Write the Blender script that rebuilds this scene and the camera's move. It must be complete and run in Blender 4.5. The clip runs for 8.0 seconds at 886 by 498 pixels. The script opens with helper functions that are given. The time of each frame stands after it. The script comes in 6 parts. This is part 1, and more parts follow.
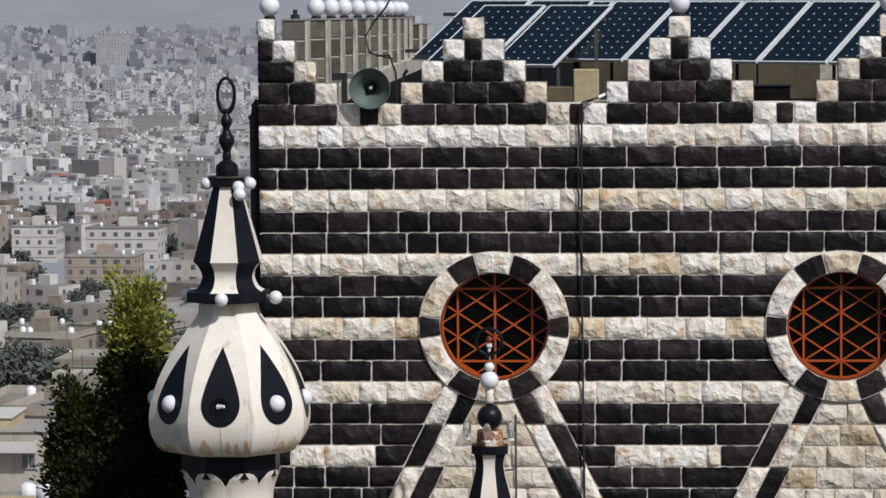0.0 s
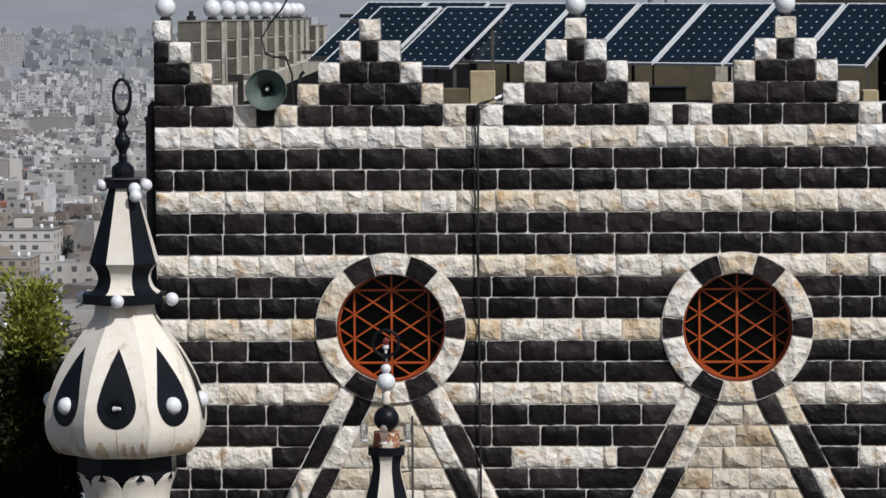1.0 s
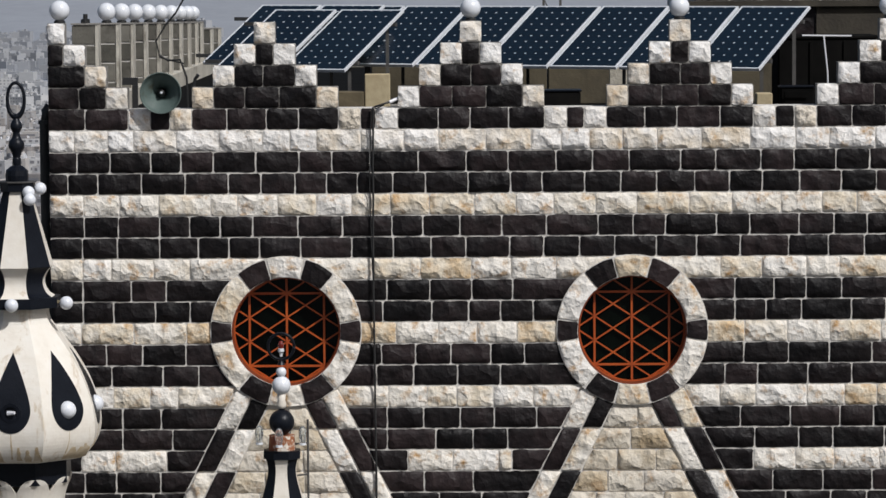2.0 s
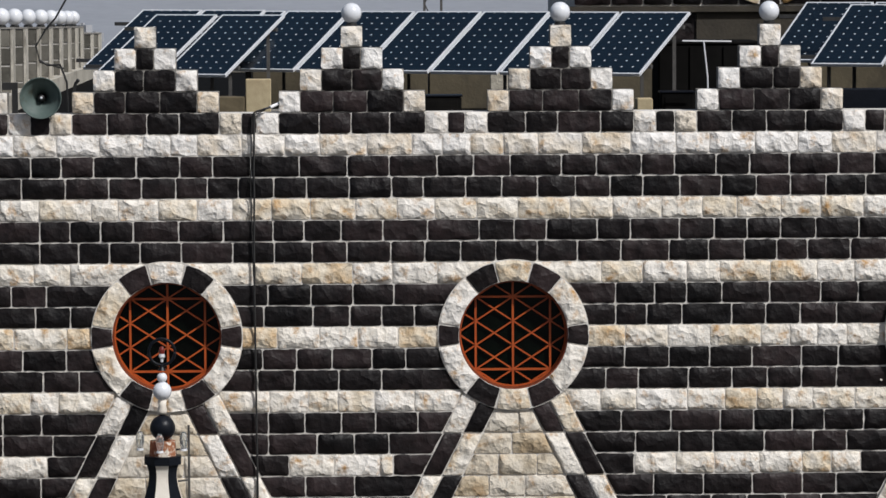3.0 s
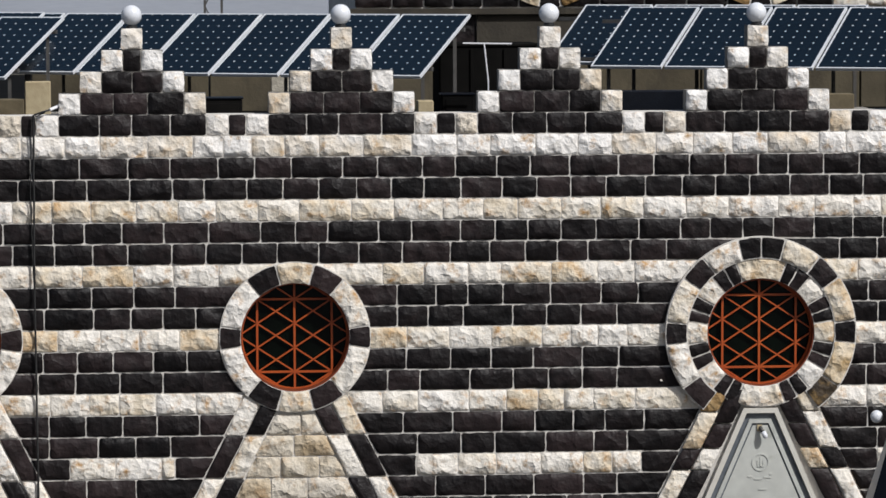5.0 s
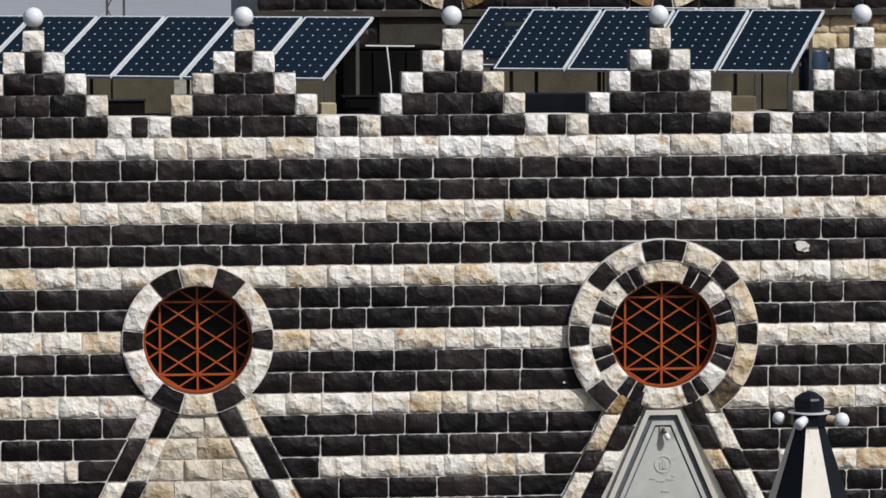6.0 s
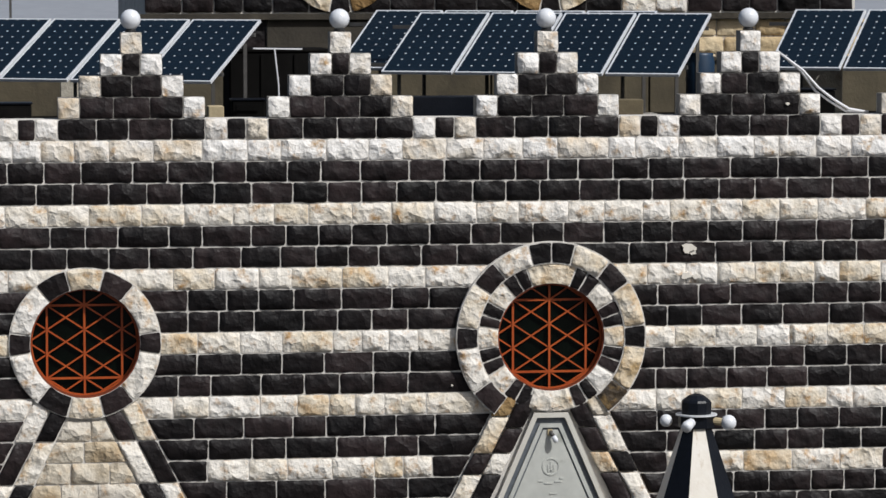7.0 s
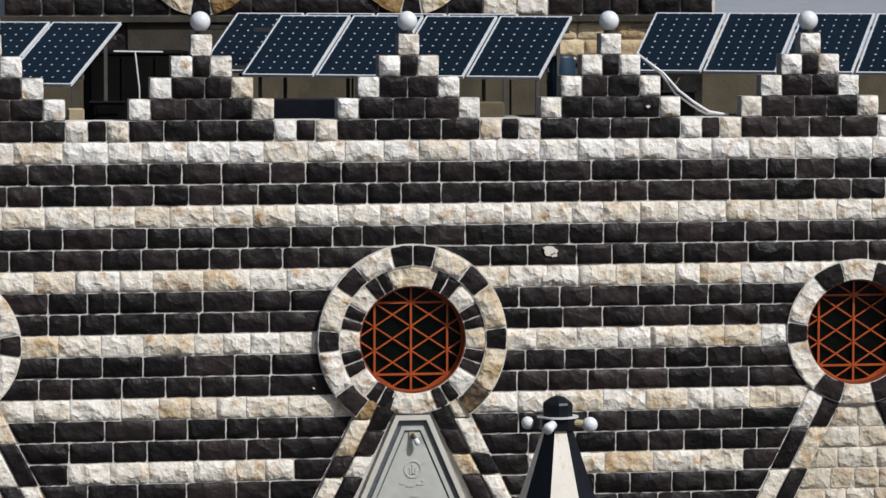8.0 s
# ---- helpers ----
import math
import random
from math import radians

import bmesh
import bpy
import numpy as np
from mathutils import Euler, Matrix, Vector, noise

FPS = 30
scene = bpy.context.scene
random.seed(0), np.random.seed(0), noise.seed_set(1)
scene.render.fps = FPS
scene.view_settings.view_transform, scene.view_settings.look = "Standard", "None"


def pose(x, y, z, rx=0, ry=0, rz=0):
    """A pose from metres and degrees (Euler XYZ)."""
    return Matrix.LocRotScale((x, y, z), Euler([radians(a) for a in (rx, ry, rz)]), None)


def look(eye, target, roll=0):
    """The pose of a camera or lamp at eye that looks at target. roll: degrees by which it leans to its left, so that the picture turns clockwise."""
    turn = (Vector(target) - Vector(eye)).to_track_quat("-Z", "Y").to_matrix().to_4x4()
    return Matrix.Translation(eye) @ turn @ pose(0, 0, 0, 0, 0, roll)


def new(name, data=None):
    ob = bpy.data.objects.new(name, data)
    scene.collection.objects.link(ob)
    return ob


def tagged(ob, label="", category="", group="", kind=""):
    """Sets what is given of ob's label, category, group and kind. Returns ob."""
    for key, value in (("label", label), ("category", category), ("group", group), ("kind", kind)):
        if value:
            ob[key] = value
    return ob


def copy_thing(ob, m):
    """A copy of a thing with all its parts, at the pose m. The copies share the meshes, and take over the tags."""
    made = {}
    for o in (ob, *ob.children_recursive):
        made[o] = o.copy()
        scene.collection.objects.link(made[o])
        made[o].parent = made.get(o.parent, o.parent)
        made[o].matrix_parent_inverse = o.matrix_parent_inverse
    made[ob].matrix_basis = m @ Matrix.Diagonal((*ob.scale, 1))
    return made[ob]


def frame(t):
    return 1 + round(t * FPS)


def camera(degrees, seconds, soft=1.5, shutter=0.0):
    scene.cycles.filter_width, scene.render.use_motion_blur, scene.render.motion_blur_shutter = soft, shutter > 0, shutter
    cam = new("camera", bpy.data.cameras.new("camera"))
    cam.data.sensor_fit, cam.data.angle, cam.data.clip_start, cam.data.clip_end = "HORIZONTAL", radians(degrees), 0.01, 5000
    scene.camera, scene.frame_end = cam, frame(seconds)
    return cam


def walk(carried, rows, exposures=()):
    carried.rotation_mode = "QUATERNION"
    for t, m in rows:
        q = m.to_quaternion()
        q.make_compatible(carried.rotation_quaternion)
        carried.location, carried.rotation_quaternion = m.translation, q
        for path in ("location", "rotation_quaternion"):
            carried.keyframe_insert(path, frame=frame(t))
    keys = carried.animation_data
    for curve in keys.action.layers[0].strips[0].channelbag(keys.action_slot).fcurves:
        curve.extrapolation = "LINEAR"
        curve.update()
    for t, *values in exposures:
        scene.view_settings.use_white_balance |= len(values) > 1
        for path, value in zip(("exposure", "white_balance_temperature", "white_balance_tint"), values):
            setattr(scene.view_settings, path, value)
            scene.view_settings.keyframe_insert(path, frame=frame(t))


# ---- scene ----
# camera: a long lens on a fixed head, panning right along the facade
EYE_Y, EYE_Z = -44.95, 12.0
cam = camera(13.755, 8.0)
ROWS = [
    (0.0, 3.876, -4.558, 0.489), (0.5, 3.085, -4.552, 0.440), (1.0, 2.264, -4.547, 0.407),
    (2.5, -0.276, -4.478, 0.335), (3.0, -1.226, -4.440, 0.280), (3.5, -2.047, -4.418, 0.268),
    (4.0, -2.996, -4.421, 0.220), (4.5, -3.856, -4.427, 0.212), (6.0, -6.152, -4.383, 0.147),
    (6.5, -6.961, -4.369, 0.105), (7.0, -7.899, -4.340, 0.056), (7.5, -8.949, -4.325, 0.014),
    (8.0, -10.060, -4.297, -0.024),
]
walk(cam, [(t, pose(0, EYE_Y, EYE_Z, 90 + pitch, roll, yaw)) for t, yaw, pitch, roll in ROWS],
     exposures=[(0.0, 0.0, 6260, 10), (2.5, -0.07, 6290, 10), (3.2, 0.03, 6300, 10), (4.2, 0.08, 6310, 10), (8.0, 0.06, 6300, 9)])

# ---- light ----
SUN_TO = Vector((0.50, -0.56, 0.78)).normalized()
world = bpy.data.worlds.new("sky")
scene.world = world
world.use_nodes = True
wn = world.node_tree
sky = wn.nodes.new("ShaderNodeTexSky")
sky.sky_type = "NISHITA"
sky.sun_disc = False
sky.sun_elevation = math.asin(SUN_TO.z)
sky.sun_rotation = math.atan2(SUN_TO.x, SUN_TO.y)
sky.dust_density = 4.0
wn.nodes["Background"].inputs["Strength"].default_value = 0.060
wn.links.new(sky.outputs["Color"], wn.nodes["Background"].inputs["Color"])
sun = new("sun", bpy.data.lights.new("sun", "SUN"))
sun.data.energy, sun.data.angle, sun.data.color = 3.3, radians(0.6), (1.0, 0.98, 0.955)
sun.matrix_world = look(SUN_TO * 60, (0, 0, 0))


# ---- materials ----
def links_of(mat):
    return mat.node_tree.nodes, mat.node_tree.links


def ramp(nodes, stops):
    r = nodes.new("ShaderNodeValToRGB")
    while len(r.color_ramp.elements) < len(stops):
        r.color_ramp.elements.new(0.5)
    for e, (at, col) in zip(r.color_ramp.elements, stops):
        e.position, e.color = at, (*col, 1)
    return r


def surface(name, colours, rough=0.8, metal=0.0, grain=30.0, bump=0.0, bump_scale=25.0, stain=None, stain_scale=3.0,
            stain_from=0.55, per_piece=False, spec=0.5, streak=1.0, bump_detail=4, facet=0.0, facet_scale=7.0):
    """A mottled surface: a ramp of colours over two sizes of noise, an optional stain, relief, and a shift from piece to piece."""
    mat = bpy.data.materials.new(name)
    mat.use_nodes = True
    nodes, links = links_of(mat)
    bsdf = nodes["Principled BSDF"]
    bsdf.inputs["Roughness"].default_value = rough
    bsdf.inputs["Metallic"].default_value = metal
    bsdf.inputs["Specular IOR Level"].default_value = spec
    geo = nodes.new("ShaderNodeNewGeometry")
    big = nodes.new("ShaderNodeTexNoise")
    big.inputs["Scale"].default_value = grain * 0.15
    big.inputs["Detail"].default_value = 5
    fine = nodes.new("ShaderNodeTexNoise")
    fine.inputs["Scale"].default_value = grain
    fine.inputs["Detail"].default_value = 6
    for n in (big, fine):
        links.new(geo.outputs["Position"], n.inputs["Vector"])
    mix = nodes.new("ShaderNodeMath")
    mix.operation = "MULTIPLY_ADD"
    links.new(fine.outputs["Fac"], mix.inputs[0])
    mix.inputs[1].default_value = 0.45
    half = nodes.new("ShaderNodeMath")
    half.operation = "MULTIPLY"
    half.inputs[1].default_value = 0.55
    links.new(big.outputs["Fac"], half.inputs[0])
    links.new(half.outputs[0], mix.inputs[2])
    out = mix.outputs[0]
    if per_piece:
        info = nodes.new("ShaderNodeObjectInfo")
        add = nodes.new("ShaderNodeMath")
        add.operation = "ADD"
        links.new(info.outputs["Random"], add.inputs[0])
        links.new(geo.outputs["Random Per Island"], add.inputs[1])
        frac = nodes.new("ShaderNodeMath")
        frac.operation = "FRACT"
        links.new(add.outputs[0], frac.inputs[0])
        shift = nodes.new("ShaderNodeMath")
        shift.operation = "MULTIPLY_ADD"
        links.new(frac.outputs[0], shift.inputs[0])
        shift.inputs[1].default_value = per_piece
        shift.inputs[2].default_value = -per_piece / 2
        total = nodes.new("ShaderNodeMath")
        total.operation = "ADD"
        links.new(out, total.inputs[0])
        links.new(shift.outputs[0], total.inputs[1])
        out = total.outputs[0]
    r = ramp(nodes, colours)
    links.new(out, r.inputs["Fac"])
    col = r.outputs["Color"]
    if stain:
        sn = nodes.new("ShaderNodeTexNoise")
        sn.inputs["Scale"].default_value = stain_scale
        sn.inputs["Detail"].default_value = 7
        sn.inputs["Roughness"].default_value = 0.65
        pull = nodes.new("ShaderNodeVectorMath")
        pull.operation = "MULTIPLY"
        pull.inputs[1].default_value = (1, 1, streak)
        links.new(geo.outputs["Position"], pull.inputs[0])
        links.new(pull.outputs["Vector"], sn.inputs["Vector"])
        sr = ramp(nodes, [(stain_from, (0, 0, 0)), (min(stain_from + 0.16, 1.0), (1, 1, 1))])
        links.new(sn.outputs["Fac"], sr.inputs["Fac"])
        blend = nodes.new("ShaderNodeMix")
        blend.data_type = "RGBA"
        links.new(sr.outputs["Color"], blend.inputs["Factor"])
        links.new(col, blend.inputs["A"])
        blend.inputs["B"].default_value = (*stain, 1)
        col = blend.outputs["Result"]
    links.new(col, bsdf.inputs["Base Color"])
    if bump:
        rel = nodes.new("ShaderNodeTexNoise")
        rel.inputs["Scale"].default_value = bump_scale
        rel.inputs["Detail"].default_value = bump_detail
        rel.inputs["Roughness"].default_value = 0.5
        links.new(geo.outputs["Position"], rel.inputs["Vector"])
        b = nodes.new("ShaderNodeBump")
        b.inputs["Strength"].default_value = 1.0
        b.inputs["Distance"].default_value = bump
        links.new(rel.outputs["Fac"], b.inputs["Height"])
        links.new(b.outputs["Normal"], bsdf.inputs["Normal"])
        if facet:
            chipped(nodes, links, geo, b, facet, facet_scale)
    return mat


def chipped(nodes, links, geo, fine, depth, scale):
    """Shell-shaped flakes struck off the face of a stone, different on each stone, under a finer relief."""
    info = nodes.new("ShaderNodeObjectInfo")
    both = nodes.new("ShaderNodeMath")
    both.operation = "ADD"
    links.new(info.outputs["Random"], both.inputs[0])
    links.new(geo.outputs["Random Per Island"], both.inputs[1])
    move = nodes.new("ShaderNodeVectorMath")
    move.operation = "MULTIPLY_ADD"
    links.new(both.outputs[0], move.inputs[0])
    move.inputs[1].default_value = (23.0, 31.0, 17.0)
    links.new(geo.outputs["Position"], move.inputs[2])
    warp = nodes.new("ShaderNodeTexNoise")
    warp.inputs["Scale"].default_value = 6.0
    warp.inputs["Detail"].default_value = 3
    links.new(move.outputs["Vector"], warp.inputs["Vector"])
    bend = nodes.new("ShaderNodeVectorMath")
    bend.operation = "MULTIPLY_ADD"
    links.new(warp.outputs["Color"], bend.inputs[0])
    bend.inputs[1].default_value = (0.16, 0.16, 0.16)
    links.new(move.outputs["Vector"], bend.inputs[2])
    cells = nodes.new("ShaderNodeTexVoronoi")
    cells.inputs["Scale"].default_value = scale
    links.new(bend.outputs["Vector"], cells.inputs["Vector"])
    bowl = nodes.new("ShaderNodeMath")
    bowl.operation = "POWER"
    bowl.inputs[1].default_value = 1.7
    links.new(cells.outputs["Distance"], bowl.inputs[0])
    b = nodes.new("ShaderNodeBump")
    b.inputs["Strength"].default_value = 1.0
    b.inputs["Distance"].default_value = depth
    links.new(bowl.outputs[0], b.inputs["Height"])
    links.new(b.outputs["Normal"], fine.inputs["Normal"])


M_WHITE = surface("limestone", [(0.24, (0.57, 0.42, 0.25)), (0.36, (0.68, 0.60, 0.47)), (0.48, (0.745, 0.70, 0.62)), (0.72, (0.79, 0.76, 0.71))],
                  0.85, grain=5, bump=0.026, bump_scale=13, stain=(0.44, 0.26, 0.105), stain_scale=5.2, stain_from=0.53, per_piece=0.36, bump_detail=3,
                  facet=0.033, facet_scale=6.5)
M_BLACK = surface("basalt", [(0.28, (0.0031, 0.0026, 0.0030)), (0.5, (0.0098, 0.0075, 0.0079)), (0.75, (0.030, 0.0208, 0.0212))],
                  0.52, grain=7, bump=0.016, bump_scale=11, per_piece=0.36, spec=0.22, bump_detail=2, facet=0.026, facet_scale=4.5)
M_CHALK = surface("white_limestone", [(0.26, (0.61, 0.50, 0.36)), (0.37, (0.70, 0.64, 0.55)), (0.48, (0.765, 0.735, 0.69)), (0.72, (0.80, 0.785, 0.76))],
                  0.85, grain=5, bump=0.026, bump_scale=13, stain=(0.46, 0.30, 0.15), stain_scale=5.2, stain_from=0.553, per_piece=0.34, bump_detail=3, facet=0.033, facet_scale=6.5)
M_CREAM = surface("cream_limestone", [(0.25, (0.44, 0.34, 0.215)), (0.4, (0.54, 0.465, 0.35)), (0.55, (0.615, 0.56, 0.465)), (0.75, (0.665, 0.62, 0.55))],
                  0.85, grain=5, bump=0.026, bump_scale=13, stain=(0.36, 0.22, 0.10), stain_scale=4.0, stain_from=0.54, per_piece=0.32, bump_detail=3, facet=0.036, facet_scale=6.5)
M_LICHEN = surface("lichened_limestone", [(0.3, (0.56, 0.48, 0.36)), (0.6, (0.70, 0.64, 0.55))], 0.9, grain=8, bump=0.03, bump_scale=14, stain=(0.02, 0.018, 0.015),
                   stain_scale=11, stain_from=0.54, facet=0.04)
M_STAINED = surface("iron_stained_limestone", [(0.34, (0.22, 0.13, 0.045)), (0.48, (0.44, 0.30, 0.14)), (0.60, (0.66, 0.56, 0.41)), (0.75, (0.76, 0.70, 0.60))],
                    0.85, grain=6, bump=0.02, bump_scale=15, per_piece=0.25, facet=0.04)
M_RUSTED = surface("iron_stained_basalt", [(0.35, (0.012, 0.009, 0.007)), (0.55, (0.05, 0.034, 0.018)), (0.75, (0.11, 0.072, 0.032))], 0.7, grain=7, bump=0.02, bump_scale=12,
                   stain=(0.26, 0.165, 0.06), stain_scale=5.0, stain_from=0.52, facet=0.03)
M_MORTAR = surface("mortar", [(0.3, (0.46, 0.435, 0.40)), (0.6, (0.70, 0.67, 0.62))], 0.9, grain=20, bump=0.004, bump_scale=60, stain=(0.17, 0.15, 0.13), stain_scale=7, stain_from=0.57)
M_PLASTER = surface("plaster", [(0.3, (0.36, 0.33, 0.27)), (0.6, (0.52, 0.49, 0.42))], 0.9, grain=9, bump=0.01, bump_scale=30,
                    stain=(0.20, 0.18, 0.15), stain_scale=2.2, stain_from=0.55)
M_CONCRETE = surface("concrete", [(0.3, (0.17, 0.16, 0.145)), (0.65, (0.30, 0.285, 0.26))], 0.9, grain=12, bump=0.008, bump_scale=40,
                     stain=(0.10, 0.09, 0.08), stain_scale=1.7, stain_from=0.55)
M_GLOBE = surface("opal_glass", [(0.3, (0.67, 0.69, 0.73)), (0.7, (0.74, 0.76, 0.79))], 0.25, grain=6)
M_ORANGE = surface("orange_paint", [(0.3, (0.31, 0.048, 0.006)), (0.7, (0.45, 0.088, 0.010))], 0.5, grain=18)
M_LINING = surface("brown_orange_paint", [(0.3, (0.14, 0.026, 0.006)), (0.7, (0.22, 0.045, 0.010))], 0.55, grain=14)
M_PANE = surface("dark_green_glass", [(0.4, (0.0007, 0.001, 0.0007)), (0.62, (0.002, 0.004, 0.0025))], 0.25, grain=5, spec=0.15)
M_BLACKPAINT = surface("black_paint", [(0.3, (0.004, 0.005, 0.008)), (0.7, (0.009, 0.011, 0.016))], 0.36, grain=16, bump=0.003, bump_scale=40, spec=0.17)
M_WHITEPAINT = surface("white_paint", [(0.25, (0.62, 0.56, 0.47)), (0.5, (0.73, 0.685, 0.605)), (0.7, (0.78, 0.75, 0.69))], 0.55, grain=7,
                       bump=0.004, bump_scale=14, stain=(0.42, 0.30, 0.16), stain_scale=6.0, stain_from=0.575, streak=0.2)
M_CABLE = surface("black_rubber", [(0.3, (0.010, 0.010, 0.010)), (0.7, (0.022, 0.022, 0.022))], 0.5, grain=30)


# ---- building tools ----
def mesh_of(name, verts, faces, mats, smooth=()):
    me = bpy.data.meshes.new(name)
    me.from_pydata(verts, [], faces)
    for m in (mats if isinstance(mats, (list, tuple)) else [mats]):
        me.materials.append(m)
    if smooth is True:
        me.polygons.foreach_set("use_smooth", [True] * len(faces))
    elif smooth:
        me.polygons.foreach_set("use_smooth", list(smooth))
    me.update()
    return me


def part(name, bm, mat, parent=None, label="", smooth=False):
    """One mesh object out of a bmesh, under a thing or a part."""
    me = bpy.data.meshes.new(name)
    bm.to_mesh(me)
    bm.free()
    me.materials.append(mat)
    if smooth:
        me.polygons.foreach_set("use_smooth", [True] * len(me.polygons))
    ob = new(name, me)
    ob.parent = parent
    return tagged(ob, label)


def thing(name, label, category, at=(0, 0, 0), group="", kind=""):
    ob = new(name)
    ob.location = at
    ob.empty_display_size = 0.1
    return tagged(ob, label, category, group, kind)


def box(bm, x0, x1, y0, y1, z0, z1, bevel=0.0):
    vs = [bm.verts.new(p) for p in ((x0, y0, z0), (x1, y0, z0), (x1, y1, z0), (x0, y1, z0), (x0, y0, z1), (x1, y0, z1), (x1, y1, z1), (x0, y1, z1))]
    fs = [bm.faces.new([vs[i] for i in q]) for q in ((0, 3, 2, 1), (4, 5, 6, 7), (0, 1, 5, 4), (1, 2, 6, 5), (2, 3, 7, 6), (3, 0, 4, 7))]
    if bevel:
        edges = list({e for f in fs for e in f.edges})
        bmesh.ops.bevel(bm, geom=edges, offset=bevel, segments=1, affect="EDGES")
    return bm


def one_box(x0, x1, y0, y1, z0, z1, bevel=0.0):
    return box(bmesh.new(), x0, x1, y0, y1, z0, z1, bevel)


def lathe(profile, sides, turn=0.0, bm=None, cx=0.0, cy=0.0):
    """A solid of revolution about z from (radius, height) pairs, low to high."""
    bm = bm or bmesh.new()
    rings = []
    for r, z in profile:
        if r < 1e-5:
            rings.append([bm.verts.new((cx, cy, z))])
        else:
            rings.append([bm.verts.new((cx + r * math.cos(turn + 2 * math.pi * i / sides), cy + r * math.sin(turn + 2 * math.pi * i / sides), z)) for i in range(sides)])
    for a, b in zip(rings, rings[1:]):
        for i in range(sides):
            j = (i + 1) % sides
            if len(a) == 1 and len(b) == 1:
                continue
            if len(a) == 1:
                bm.faces.new((a[0], b[j], b[i]))
            elif len(b) == 1:
                bm.faces.new((a[i], a[j], b[0]))
            else:
                bm.faces.new((a[i], a[j], b[j], b[i]))
    if len(rings[0]) > 1:
        bm.faces.new(rings[0][::-1])
    if len(rings[-1]) > 1:
        bm.faces.new(rings[-1])
    return bm


def ball(r, cx=0.0, cy=0.0, cz=0.0, n=20, squash=1.0):
    k = n // 2
    return lathe([(r * math.sin(math.pi * i / k) if 0 < i < k else 0.0, cz - squash * r * math.cos(math.pi * i / k)) for i in range(k + 1)], n, cx=cx, cy=cy)


def bar(bm, a, b, w, d=None, up=(0, 0, 1)):
    """A straight bar of rectangular section from a to b."""
    a, b = Vector(a), Vector(b)
    ax = (b - a).normalized()
    side = ax.cross(Vector(up))
    if side.length < 1e-3:
        side = ax.cross(Vector((1, 0, 0)))
    side.normalize()
    top = side.cross(ax)
    d = d or w
    vs = [bm.verts.new(p + side * sx * w / 2 + top * sz * d / 2) for p in (a, b) for sx, sz in ((-1, -1), (1, -1), (1, 1), (-1, 1))]
    for q in ((0, 1, 2, 3), (7, 6, 5, 4), (0, 4, 5, 1), (1, 5, 6, 2), (2, 6, 7, 3), (3, 7, 4, 0)):
        bm.faces.new([vs[i] for i in q])
    return bm


def tube(points, r, n=8, bm=None):
    """A round bar along a line of points."""
    bm = bm or bmesh.new()
    pts = [Vector(p) for p in points]
    rings = []
    for i, p in enumerate(pts):
        ax = (pts[min(i + 1, len(pts) - 1)] - pts[max(i - 1, 0)]).normalized()
        s = ax.cross(Vector((0.13, 0.21, 0.97)))
        s = (s if s.length > 0.05 else ax.cross(Vector((1, 0, 0)))).normalized()
        t = ax.cross(s)
        rr = r[i] if isinstance(r, (list, tuple)) else r
        rings.append([bm.verts.new(p + (s * math.cos(2 * math.pi * k / n) + t * math.sin(2 * math.pi * k / n)) * rr) for k in range(n)])
    for a, b in zip(rings, rings[1:]):
        for k in range(n):
            bm.faces.new((a[k], a[(k + 1) % n], b[(k + 1) % n], b[k]))
    bm.faces.new(rings[0][::-1])
    bm.faces.new(rings[-1])
    return bm


def annulus(r0, r1, y0, y1, cx, cz, n=64, sweep=180):
    """A flat ring with its axis along y, or an arc of it, sweep degrees to both sides of the top."""
    bm = bmesh.new()
    whole = sweep >= 180
    count = n if whole else n + 1
    angle = [radians(-sweep + 2 * sweep * i / n) for i in range(count)]
    ring = [[bm.verts.new((cx + r * math.sin(a), y, cz + r * math.cos(a))) for a in angle] for r, y in ((r0, y0), (r1, y0), (r1, y1), (r0, y1))]
    for k in range(4):
        a, b = ring[k], ring[(k + 1) % 4]
        for i in range(n):
            j = (i + 1) % count
            bm.faces.new((a[i], a[j], b[j], b[i]))
    if not whole:
        bm.faces.new([r[0] for r in ring])
        bm.faces.new([r[-1] for r in ring])
    bmesh.ops.recalc_face_normals(bm, faces=bm.faces)
    return bm


# ---- rock-faced stones ----
rng = random.Random(7)


